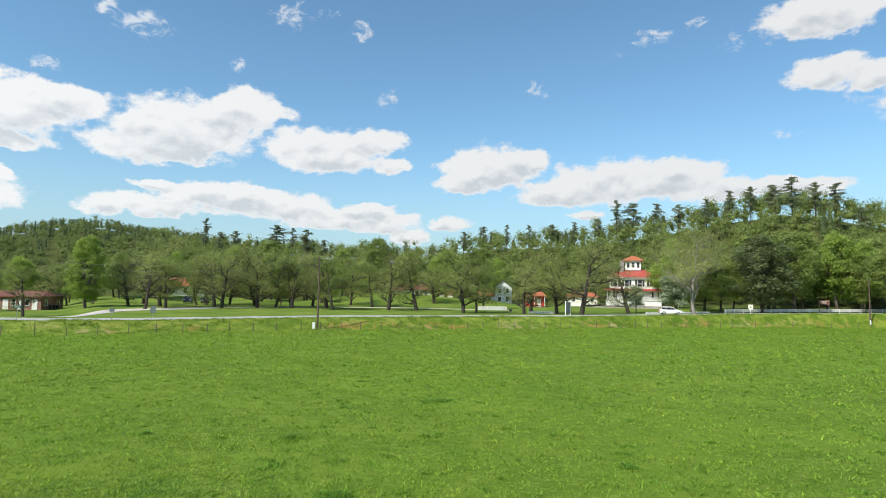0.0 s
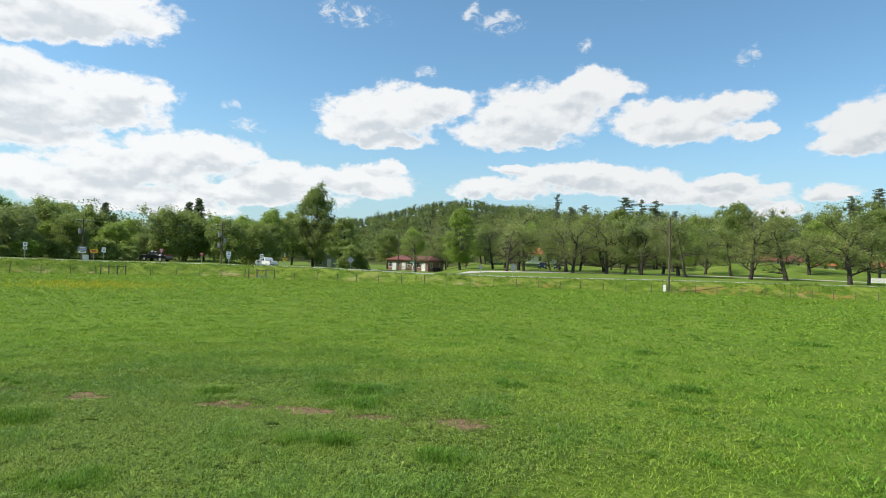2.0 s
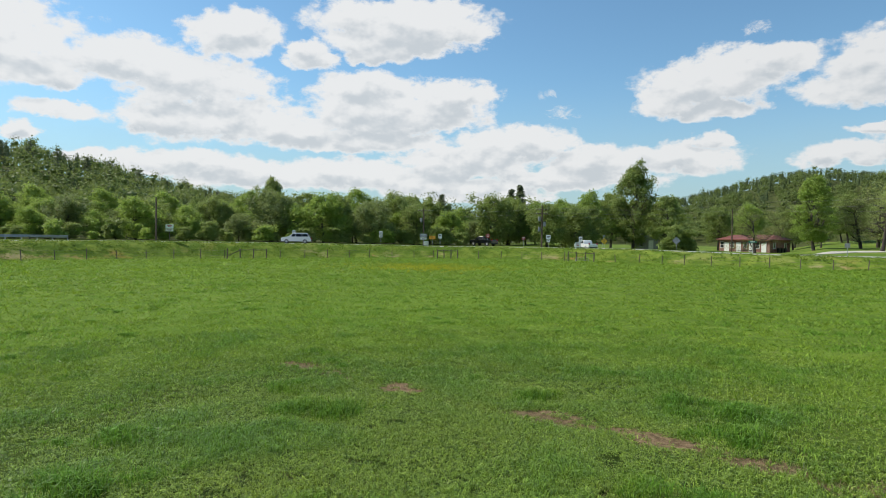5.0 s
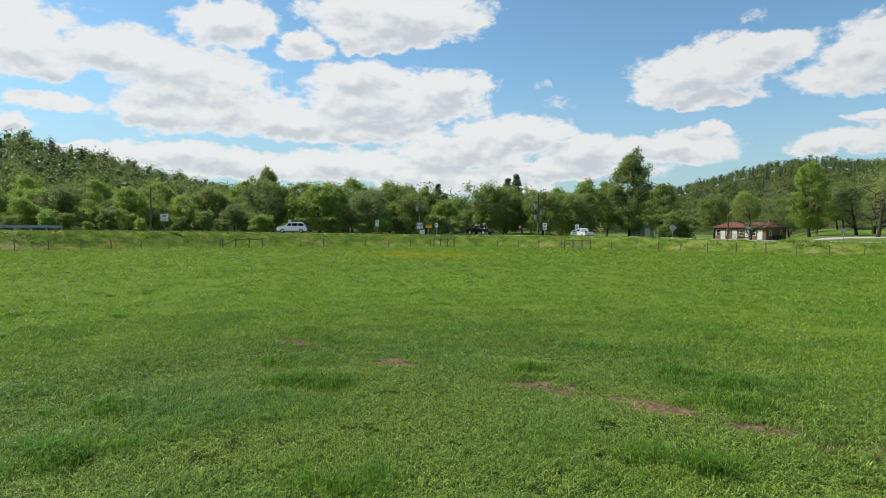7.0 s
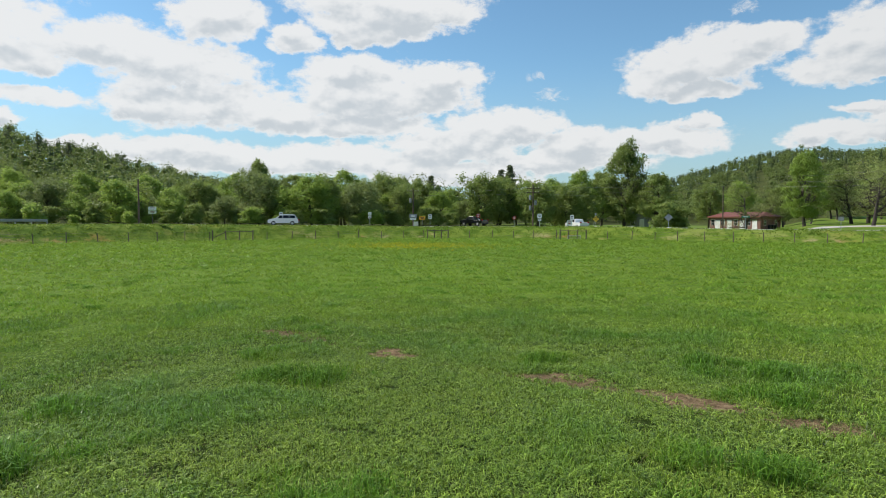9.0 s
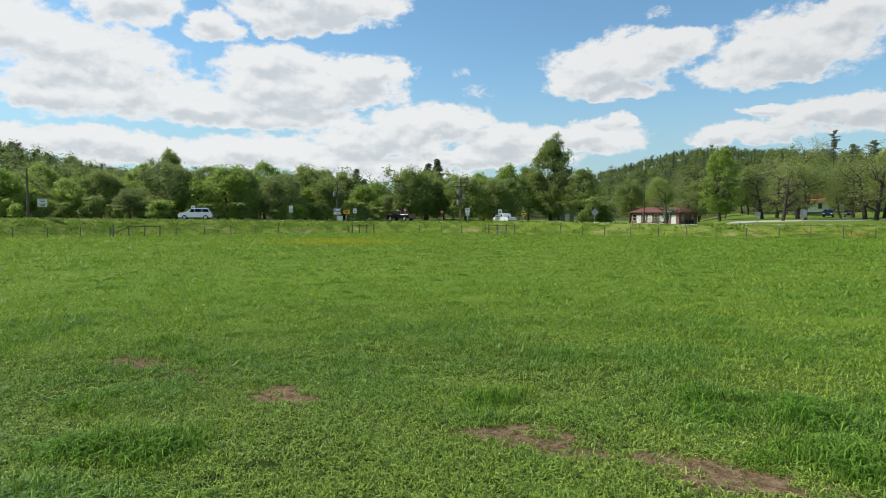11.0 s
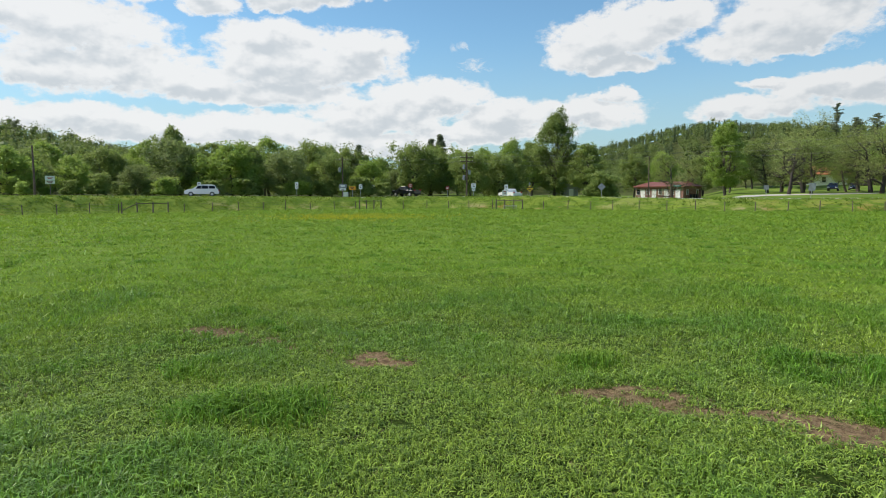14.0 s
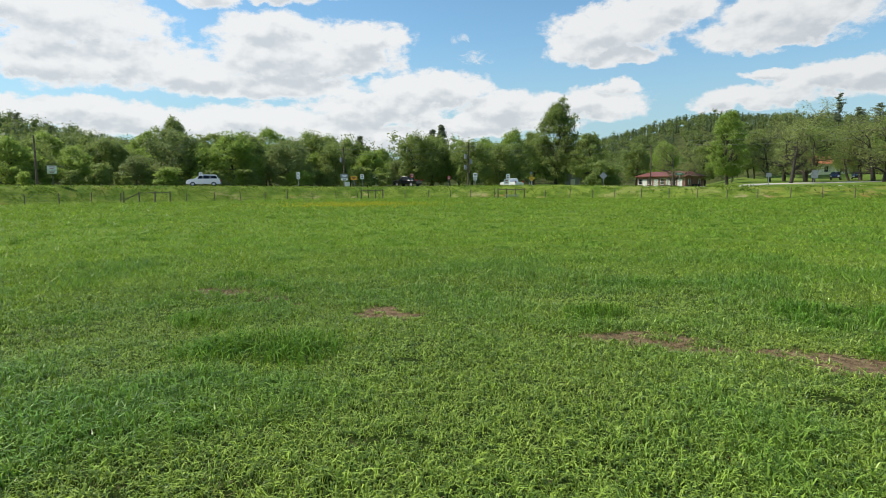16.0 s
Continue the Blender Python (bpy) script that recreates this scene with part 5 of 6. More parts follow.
CAR_WHITE, CAR_DARK = car_paint("white_car_paint", (0.75, 0.75, 0.74)), car_paint("black_car_paint", (0.012, 0.014, 0.017), 0.2)
CAR_BLUE, CAR_SILVER = car_paint("dark_blue_car_paint", (0.012, 0.02, 0.045), 0.3), car_paint("silver_car_paint", (0.32, 0.34, 0.36), 0.6)
LAMP_RED = plain("tail_lamp_red", (0.40, 0.02, 0.02), 0.2, vary=0.05)
LAMP_CLEAR = plain("head_lamp_clear", (0.75, 0.76, 0.78), 0.12, vary=0.05)
SHAPES = {
    "suv": (4.75, 1.9, [(-2.35, 0.34), (-2.36, 0.75), (-2.2, 1.05), (-2.05, 1.16), (-1.85, 1.62), (-1.5, 1.72), (0.1, 1.72), (0.45, 1.64), (1.15, 1.12), (2.1, 0.98), (2.34, 0.78), (2.36, 0.34)], 1.1,
            [(-1.9, -0.98, 1.14, 1.56), (-0.9, 0.0, 1.12, 1.58), (0.08, 0.78, 1.12, 1.55)]),
    "sedan": (4.7, 1.82, [(-2.33, 0.3), (-2.35, 0.72), (-2.2, 0.98), (-1.5, 1.06), (-0.95, 1.36), (-0.5, 1.45), (0.25, 1.43), (0.6, 1.34), (1.15, 1.0), (2.05, 0.86), (2.33, 0.66), (2.35, 0.3)], 1.0,
              [(-1.15, -0.4, 1.02, 1.32), (-0.32, 0.5, 1.02, 1.36)]),
    "pickup": (5.7, 1.98, [(-2.85, 0.5), (-2.86, 1.1), (-2.8, 1.18), (-0.85, 1.2), (-0.8, 1.75), (-0.55, 1.88), (0.55, 1.88), (0.85, 1.8), (1.35, 1.26), (2.65, 1.14), (2.84, 0.92), (2.86, 0.5)], 1.22,
               [(-0.68, -0.02, 1.26, 1.74), (0.06, 0.86, 1.26, 1.72)]),
}


def vehicle(kind, label, category, paint, m, group="cars"):
    length, wide, outline, belt, windows = SHAPES[kind]
    ob = thing("pickup_truck" if kind == "pickup" else "car", label, category, m, group)
    bm = bmesh.new()
    prism(bm, outline, -wide / 2, wide / 2)
    if kind == "pickup":
        bmesh.ops.recalc_face_normals(bm, faces=bm.faces)
    for v in bm.verts:
        if v.co.z > belt:
            v.co.y *= 1 - 0.32 * (v.co.z - belt)
        if v.co.z < 0.55:
            v.co.y *= 0.95
    bmesh.ops.bevel(bm, geom=list(bm.edges), offset=0.045, segments=2, affect="EDGES", profile=0.5)
    part("body", bm, paint, ob)
    for side in (-1, 1):
        for x0, x1, z0, z1 in windows:
            tuck = lambda z: side * (wide / 2 * (1 - 0.32 * max(0, z - belt)) + 0.006)
            bm = bmesh.new()
            q = [bm.verts.new(p) for p in ((x0, tuck(z0), z0), (x1, tuck(z0), z0), (x1 - (0.28 if x1 == windows[-1][1] else 0), tuck(z1), z1), (x0 + (0.12 if x0 == windows[0][0] else 0), tuck(z1), z1))]
            bm.faces.new(q)
            bmesh.ops.solidify(bm, geom=bm.faces[:], thickness=0.012)
            part("side_window", bm, GLASS, ob)
        part("mirror", boxes((0.72, 0.9, side * (wide / 2 + 0.1) - 0.09, side * (wide / 2 + 0.1) + 0.09, belt + 0.02, belt + 0.17), bevel=0.03), paint, ob)
        part("headlight", boxes((length / 2 - 0.28, length / 2 - 0.01, side * wide * 0.36 - 0.2, side * wide * 0.36 + 0.2, outline[-2][1] - 0.1, outline[-2][1] + 0.06), bevel=0.03), LAMP_CLEAR, ob)
        part("tail_light", boxes((-length / 2 - 0.02, -length / 2 + 0.14, side * wide * 0.4 - 0.14, side * wide * 0.4 + 0.14, outline[1][1] - 0.05, outline[1][1] + 0.22), bevel=0.02), LAMP_RED, ob)
    # front and rear screens lie on the slopes of the cabin
    top = max(range(len(outline)), key=lambda k: (outline[k][1], outline[k][0]))
    for (ax, az), (bx, bz), name in ((outline[top + 1], outline[top + 2], "windscreen"),) + (((outline[3], outline[4], "rear_window"),) if kind != "pickup" else ()):
        bm = bmesh.new()
        up = Vector((-(bz - az), 0, bx - ax)).normalized() * (0.008 if name == "windscreen" else 0.008)
        rows = []
        for k in (0.12, 0.95):
            x, z = ax + (bx - ax) * k + up.x, az + (bz - az) * k + up.z
            y = wide / 2 * (1 - 0.32 * max(0, z - belt)) * 0.88
            rows.append([bm.verts.new((x, -y, z)), bm.verts.new((x, y, z))])
        bm.faces.new((rows[0][0], rows[0][1], rows[1][1], rows[1][0]))
        bmesh.ops.solidify(bm, geom=bm.faces[:], thickness=0.012)
        part(name, bm, GLASS, ob)
    for x in (-length * 0.3, length * 0.31):
        for side in (-1, 1):
            r = 0.38 if kind == "pickup" else 0.34
            y = side * (wide / 2 - 0.1)
            wheel = part("wheel", pipe(bmesh.new(), [(x, y - 0.11, r), (x, y - 0.09, r), (x, y + 0.09, r), (x, y + 0.11, r)], [r - 0.04, r, r, r - 0.04], 20), RUBBER, ob, "black rubber tyre")
            part("rim", pipe(bmesh.new(), [(x, y + side * 0.1, r), (x, y + side * 0.125, r)], [r * 0.66, r * 0.6], 14), STEEL, wheel, "silver wheel rim")
    part("bumper", boxes((length / 2 - 0.12, length / 2 + 0.05, -wide * 0.44, wide * 0.44, 0.34, 0.56), bevel=0.04), BLACK if kind != "sedan" else paint, ob)
    part("bumper", boxes((-length / 2 - 0.05, -length / 2 + 0.12, -wide * 0.44, wide * 0.44, 0.36, 0.6), bevel=0.04), BLACK if kind != "sedan" else paint, ob)
    return ob


vehicle("suv", "white car driving on the road past the trees", "car", CAR_WHITE, beside(-21.75, 11.2, 10, 0.0))
vehicle("suv", "white car on the road above the bank", "car", CAR_WHITE, beside(70.4, 12.6, 176))
vehicle("pickup", "black pickup truck waiting at the side road", "truck", CAR_DARK, beside(54.0, 25.5, 140))
vehicle("pickup", "white pickup truck standing by the junction", "truck", CAR_WHITE, beside(45.0, 29.0, 120))
vehicle("suv", "dark blue car parked under the lawn trees", "car", CAR_BLUE, Matrix.Translation((-57.0, 154.5, float(land(-57.0, 154.5)) + 0.03)) @ Matrix.Rotation(radians(285), 4, "Z"))
vehicle("sedan", "dark car parked on the gravel under the trees", "car", CAR_DARK, Matrix.Translation((-53.8, 156.6, float(land(-53.8, 156.6)) + 0.03)) @ Matrix.Rotation(radians(292), 4, "Z"))


# ---- buildings ----
def window_unit(ob, x, y, z, wide, high, material=None, name="window", side="front"):
    """A window with frame, sill, bars and panes, set into a wall that faces -y (front) or +x (end)."""
    turn = Matrix.Identity(4) if side == "front" else Matrix.Rotation(radians(90), 4, "Z")
    m = Matrix.Translation((x, y, z)) @ turn
    w2, t = wide / 2, 0.07
    win = part(name, boxes((-w2 - t, -w2, -0.05, 0.03, 0, high), (w2, w2 + t, -0.05, 0.03, 0, high), (-w2 - t, w2 + t, -0.05, 0.03, high, high + t), (-w2, w2, -0.035, 0.02, high / 2 - 0.03, high / 2 + 0.03)), material or WHITE, ob, at=m)
    part("pane", boxes((-w2, w2, -0.018, -0.006, 0, high)), GLASS, win)
    part("sill", boxes((-w2 - 0.12, w2 + 0.12, -0.1, 0.03, -0.08, 0)), material or WHITE, win)
    return win


def door_unit(ob, x, y, z, wide, high, paint, side="front"):
    turn = Matrix.Identity(4) if side == "front" else Matrix.Rotation(radians(90), 4, "Z")
    d = part("door", boxes((-wide / 2, wide / 2, -0.05, 0.02, 0, high), bevel=0.01), paint, ob, at=Matrix.Translation((x, y, z)) @ turn)
    part("door_frame", boxes((-wide / 2 - 0.1, -wide / 2, -0.07, 0.02, 0, high), (wide / 2, wide / 2 + 0.1, -0.07, 0.02, 0, high), (-wide / 2 - 0.1, wide / 2 + 0.1, -0.07, 0.02, high, high + 0.1)), WHITE, d)
    part("handle", boxes((wide / 2 - 0.14, wide / 2 - 0.08, -0.1, -0.05, high * 0.46, high * 0.52)), STEEL, d)
    return d


def hip_roof(x0, x1, y0, y1, z0, z1, inset, thick=0.14):
    """A hipped roof with eaves; inset is how far the ridge stops short of the ends."""
    bm = bmesh.new()
    ym = (y0 + y1) / 2
    low = [bm.verts.new(p) for p in ((x0, y0, z0), (x1, y0, z0), (x1, y1, z0), (x0, y1, z0))]
    eave = [bm.verts.new(p) for p in ((x0, y0, z0 + thick), (x1, y0, z0 + thick), (x1, y1, z0 + thick), (x0, y1, z0 + thick))]
    a, b = bm.verts.new((x0 + inset, ym, z1)), bm.verts.new((x1 - inset, ym, z1))
    bm.faces.new(low[::-1])
    for k in range(4):
        bm.faces.new((low[k], low[(k + 1) % 4], eave[(k + 1) % 4], eave[k]))
    bm.faces.new((eave[0], eave[1], b, a))
    bm.faces.new((eave[2], eave[3], a, b))
    bm.faces.new((eave[1], eave[2], b))
    bm.faces.new((eave[3], eave[0], a))
    return bm


def shell(x0, x1, y0, y1, z0, z1, t=0.25):
    """Four walls with thickness."""
    return boxes((x0, x1, y0, y0 + t, z0, z1), (x0, x1, y1 - t, y1, z0, z1), (x0, x0 + t, y0 + t, y1 - t, z0, z1), (x1 - t, x1, y0 + t, y1 - t, z0, z1))


def house_at(x, y, turn, name, label, category, lift=0.0):
    return thing(name, label, category, Matrix.Translation((x, y, float(land(x, y)) + lift)) @ Matrix.Rotation(radians(turn), 4, "Z"))


# long low brick building by the road
h = house_at(-87.3, 140.2, 2, "brick_building", "long low red-brick building with a maroon metal roof", "building")
part("wall", shell(-6.1, 6.1, -4.2, 4.2, -0.6, 2.75), BRICK, h)
roof = part("roof", hip_roof(-6.5, 6.5, -4.7, 4.7, 2.75, 4.0, 1.6), ROOF_MAROON, h)
part("fascia", boxes((-6.5, 6.5, -4.74, -4.7, 2.66, 2.80), (6.5, 6.54, -4.74, 4.7, 2.66, 2.80)), BROWN, roof)
for x in (-5.3, -2.8, 0.4, 3.3):
    window_unit(h, x, -4.2, 0.95, 0.85, 1.25)
for x in (-4.1, -1.2, 1.9, 4.8):
    door_unit(h, x, -4.2, 0.0, 0.95, 2.05, WHITE)
for y in (-2.4, 2.2):
    window_unit(h, 6.1, y, 0.95, 0.8, 1.1, side="end")
for k, y in enumerate((-1.4, -0.2, 1.0)):
    part("bin", boxes((6.35, 6.9, y - 0.3, y + 0.3, 0.0, 1.0), bevel=0.04), BLACK, h)

# tall white house with a red roof and a lantern on top
h = house_at(62.0, 183.5, -18, "white_house", "two-storey white wooden house with red roof and cupola", "house")
part("foundation", shell(-7.6, 7.6, -6.2, 6.2, -1.0, 2.0, 0.3), WHITE, h)
part("wall", shell(-6.6, 6.6, -4.8, 5.4, 2.0, 8.6), WHITE, h)
deck = part("porch_deck", boxes((-7.7, 7.7, -6.4, -4.7, 1.98, 2.14)), CREAM, h)
for x in (-7.2, -4.8, -2.4, 0.0, 2.4, 4.8, 7.2):
    part("column", pipe(bmesh.new(), [(x, -6.1, 2.1), (x, -6.1, 2.4), (x, -6.1, 4.5), (x, -6.1, 4.75)], [0.17, 0.12, 0.11, 0.18], 10), WHITE, h)
for x in (-6.0, -3.6, 3.6, 6.0):
    part("balustrade", boxes((x - 1.05, x + 1.05, -6.14, -6.08, 2.85, 2.93), *[(x - 1.0 + 0.2 * k, x - 0.95 + 0.2 * k, -6.14, -6.08, 2.2, 2.85) for k in range(11)]), WHITE, h)
part("porch_roof", hip_roof(-8.1, 8.1, -6.9, -4.6, 4.75, 5.35, 0.6), ROOF_RED, h)
for x in (-5.0, -1.8, 1.8, 5.0):
    win = window_unit(h, x, -4.8, 6.0, 1.15, 1.85)
    for side in (-1, 1):
        part("shutter", boxes((side * 1.0 - 0.28, side * 1.0 + 0.28, -0.06, -0.01, 0, 1.85)), BLACK, win, "dark louvred shutter")
    window_unit(h, x, -4.8, 2.75, 1.1, 1.75)
for y in (-2.6, 2.2):
    window_unit(h, 6.6, y, 6.0, 1.1, 1.85, side="end")
part("cornice", boxes((-7.2, 7.2, -5.5, -4.85, 8.35, 8.62), (-7.2, -6.65, -4.85, 6.0, 8.35, 8.62), (6.65, 7.2, -4.85, 6.0, 8.35, 8.62)), WHITE, h)
part("roof", hip_roof(-7.3, 7.3, -5.6, 6.1, 8.62, 11.6, 5.6), ROOF_RED, h)
part("chimney", boxes((-3.6, -2.6, -2.4, -1.5, 9.4, 13.4), (-3.7, -2.5, -2.5, -1.4, 13.4, 13.65)), STONE, h)
lantern = part("cupola", shell(-2.2, 2.2, -1.9, 2.3, 10.8, 13.6, 0.2), WHITE, h)
for x in (-1.4, 0.0, 1.4):
    window_unit(lantern, x, -1.9, 11.6, 0.75, 1.5)
part("cupola_roof", hip_roof(-2.9, 2.9, -2.6, 3.0, 13.6, 15.2, 2.4), ROOF_ORANGE, lantern)
part("terrace_wall", boxes((-13, 8, -10.4, -10.0, -0.8, 0.5)), STONE, h, "low dry-stone retaining wall")

# small red hut with a porch
h = house_at(31.4, 174.6, -10, "red_hut", "small red wooden hut with an orange roof and porch", "building")
part("wall", shell(-2.6, 2.6, -1.6, 2.2, -0.3, 2.9), RED, h)
part("roof", hip_roof(-3.2, 3.2, -2.9, 2.8, 2.9, 4.3, 1.6), ROOF_ORANGE, h)
window_unit(h, -1.7, -1.6, 0.9, 0.7, 1.3)
door_unit(h, 1.0, -1.6, 0.0, 0.9, 2.0, WHITE)
for x in (-0.2, 2.6):
    part("porch_post", boxes((x - 0.07, x + 0.07, -2.7, -2.56, -0.2, 2.9)), WHITE, h)
part("porch_step", boxes((-0.6, 2.8, -2.9, -1.62, -0.4, 0.0)), STONE, h)

# white gabled house with an orange-roofed wing
h = house_at(25.5, 199.5, -7, "gabled_house", "white two-storey gabled house with a low orange-roofed wing", "house")
bm = bmesh.new()
prism(bm, [(-2.6, -0.6), (2.6, -0.6), (2.6, 5.4), (0, 7.6), (-2.6, 5.4)], -4, 4)
part("wall", bm, WHITE, h)
for side in (-1, 1):
    bm = bmesh.new()
    prism(bm, [(0, 7.62), (side * 3.0, 5.1), (side * 3.0, 5.25), (0, 7.8)], -4.4, 4.4)
    part("roof", bm, ROOF_GREY, h)
for z in (1.2, 3.8):
    for x in (-1.2, 1.2):
        window_unit(h, x, -4.0, z, 0.8, 1.3)
wing = part("wing", shell(-9.2, -2.65, -3.4, 3.4, -0.6, 2.6), WHITE, h)
part("wing_roof", hip_roof(-9.8, -2.3, -4.0, 4.0, 2.6, 4.9, 2.5), ROOF_ORANGE, wing)
for x in (-8.0, -6.2, -4.4):
    window_unit(wing, x, -3.4, 0.8, 0.8, 1.2)

# cottage up the slope behind the lawn trees
h = house_at(-71.5, 189.5, 20, "cottage", "white cottage with a rusty orange roof up the slope", "house", 0.3)
part("wall", shell(-5.2, 5.2, -3.4, 3.4, -2.0, 3.0), WHITE, h)
part("roof", hip_roof(-6.0, 6.0, -4.3, 4.3, 3.0, 5.4, 2.0), ROOF_ORANGE, h)
for x in (-3.4, 0.0, 3.4):
    window_unit(h, x, -3.4, 1.0, 0.9, 1.4)
part("retaining_wall", boxes((-9, 10, -9.3, -8.9, -3.2, -0.6)), STONE, h, "pale stone retaining wall")

# low house partly hidden by the grassy mound
h = house_at(-4.0, 214.0, 1, "low_house", "low white house with a red roof behind the mound", "house", 1.2)
part("wall", shell(-6.5, 6.5, -3.0, 3.0, -2.0, 3.2), CREAM, h)
part("roof", hip_roof(-7.1, 7.1, -3.7, 3.7, 3.2, 5.6, 2.4), ROOF_MAROON, h)
for x in (-4.5, -1.5, 1.5, 4.5):
    window_unit(h, x, -3.0, 1.2, 0.9, 1.3)
h = house_at(7.5, 213.0, -2, "shed", "small shed with an orange roof behind the mound", "building", 1.0)
part("wall", shell(-2.2, 2.2, -1.8, 1.8, -2.0, 2.4), CREAM, h)
part("roof", hip_roof(-2.7, 2.7, -2.3, 2.3, 2.4, 3.5, 1.0), ROOF_ORANGE, h)
door_unit(h, 0.0, -1.8, 0.2, 1.0, 2.0, BROWN)
h = house_at(50.0, 196.0, -15, "outbuilding", "low outbuilding with an orange roof beside the house", "building", 0.6)
part("wall", shell(-4.6, 4.6, -2.2, 2.2, -1.0, 2.3), CREAM, h)
part("roof", hip_roof(-5.2, 5.2, -2.9, 2.9, 2.3, 3.7, 1.6), ROOF_ORANGE, h)
for x in (-2.6, 0.4, 3.0):
    window_unit(h, x, -2.2, 0.8, 0.9, 1.1)

# dark gabled house beyond the junction
h = house_at(-106.5, 126.2, 40, "grey_house", "small dark-roofed gabled house beyond the junction", "house")
bm = bmesh.new()
prism(bm, [(-2.6, -0.5), (2.6, -0.5), (2.6, 2.2), (0, 4.4), (-2.6, 2.2)], -3.6, 3.6)
part("wall", bm, SIGN_BACK, h)
for side in (-1, 1):
    bm = bmesh.new()
    prism(bm, [(0, 4.42), (side * 3.1, 1.9), (side * 3.1, 2.05), (0, 4.6)], -4.0, 4.0)
    part("roof", bm, ROOF_GREY, h)
window_unit(h, -1.1, -3.6, 0.6, 0.8, 1.1)
door_unit(h, 1.0, -3.6, 0.0, 0.9, 2.0, WHITE)
for k in range(3):
    bench = thing("picnic_table", "pale wooden picnic table on the grass", "table", beside(35.6 + 0.9 * k, 46 + k), "picnic tables")
    part("tabletop", boxes((-0.9, 0.9, -0.38, 0.38, 0.7, 0.75)), WHITE, bench)
    for y in (-0.75, 0.75):
        part("bench_seat", boxes((-0.9, 0.9, y - 0.14, y + 0.14, 0.42, 0.46)), WHITE, bench)
    for x in (-0.6, 0.6):
        part("leg", boxes((x - 0.04, x + 0.04, -0.75, 0.75, 0.38, 0.42), (x - 0.04, x + 0.04, -0.5, -0.42, 0, 0.7), (x - 0.04, x + 0.04, 0.42, 0.5, 0, 0.7)), POST_WOOD, bench)


# ---- grass ----
_grain = np.random.default_rng(301).uniform(0, 1, (256, 256))


def field(x, y, size, shift=0.0):
    """Smooth uneven patches of about that size, 0 to 1."""
    u, v = x / size + 37.0 + shift, y / size + 91.0 - shift
    i, j = np.floor(u).astype(int), np.floor(v).astype(int)
    fu, fv = u - i, v - j
    fu, fv = fu * fu * (3 - 2 * fu), fv * fv * (3 - 2 * fv)
    g = lambda a, b: _grain[a % 256, b % 256]
    return (g(i, j) * (1 - fu) + g(i + 1, j) * fu) * (1 - fv) + (g(i, j + 1) * (1 - fu) + g(i + 1, j + 1) * fu) * fv


def blades(name, label, roots, tall, lean, wide, material, seed, bent=False, lush=None):
    """Blades of grass: each a pointed sliver, or three faces arching over where it is near."""
    r = np.random.default_rng(seed)
    n = len(roots)
    a = r.uniform(0, TAU, n)
    b = r.uniform(0, TAU, n) if not bent else a + TAU / 4 + r.normal(0, 0.5, n)
    side = np.stack([np.cos(a), np.sin(a), np.zeros(n)], 1) * (wide * r.uniform(0.6, 1.4, n))[:, None]
    tip = np.stack([np.cos(b), np.sin(b), np.zeros(n)], 1) * (tall * lean * r.uniform(0.2, 1.3, n))[:, None]
    up = np.stack([np.zeros(n), np.zeros(n), tall], 1)
    if not bent:
        verts = np.stack([roots - side, roots + side, roots + tip + up], 1).reshape(-1, 3)
        faces = np.arange(3 * n).reshape(-1, 3)
    else:
        mid = roots + tip * 0.45 + up * 0.82
        end = roots + tip * 1.45 + up * r.uniform(0.45, 1.15, (n, 1))
        verts = np.stack([roots - side * 0.7, roots + side * 0.7, mid + side, end, mid - side], 1).reshape(-1, 3)
        i = np.arange(n)[:, None] * 5
        faces = np.concatenate([i + np.array(t) for t in ([0, 1, 2], [0, 2, 4], [4, 2, 3])], 1).reshape(-1, 3)
    me = mesh_from(name, verts, faces, material)
    if lush is not None:
        me.attributes.new("lush", "FLOAT", "POINT").data.foreach_set("value", np.repeat(lush, 5 if bent else 3).astype(np.float32))
    return tagged(new(name, me), label, "grass", kind="stuff")


def sown(count, seed, near, far, heart=(-8.3, 8.7), tuft=1, spread=0.05):
    """Random places on the pasture, in little tufts, thinning out from its heart to the fence."""
    r = np.random.default_rng(seed)
    d = near * (far / near) ** (r.uniform(0, 1, count // tuft) ** 0.9)
    d = np.where(r.uniform(0, 1, len(d)) < 0.33, near * 0.8 * np.sqrt(-np.log(r.uniform(1e-4, 1, len(d)))), d)
    a = r.uniform(0, TAU, len(d))
    d, a, k = np.repeat(d, tuft), np.repeat(a, tuft), np.repeat(r.lognormal(0, 0.38, len(d)), tuft)
    off = r.normal(size=(len(d), 2)) * (spread * (1 + d / 22))[:, None]
    x, y = heart[0] + d * np.cos(a) + off[:, 0], heart[1] + d * np.sin(a) + off[:, 1]
    b = np.degrees(np.arctan2(-x, y))
    keep = (y > 3.6 - 0.5 * np.clip(-10 - x, 0, 30)) & (y > 3.4 + 0.5 * (x + 10)) & (np.hypot(x, y) < spline(EDGE, 1, b) - 0.3) & (b > -44) & (b < 106)
    return x[keep], y[keep], d[keep], k[keep]


def patchy(x, y, a=0.5):
    return (np.sin(x * a + 1.1) * np.sin(y * a * 1.2 + 0.4) + 0.6 * np.sin(x * a * 2.3 - y * a * 1.1) + 0.4 * np.sin(y * a * 3.7 + x * a * 0.7)) / 2


def lushness(x, y):
    """Where the sward is thick and tall (1) or grazed down (0)."""
    return np.clip((0.55 * field(x, y, 1.5) + 0.3 * field(x, y, 0.55, 11.0) + 0.15 * field(x, y, 0.22, 23.0) - 0.42) * 3.0, 0, 1)


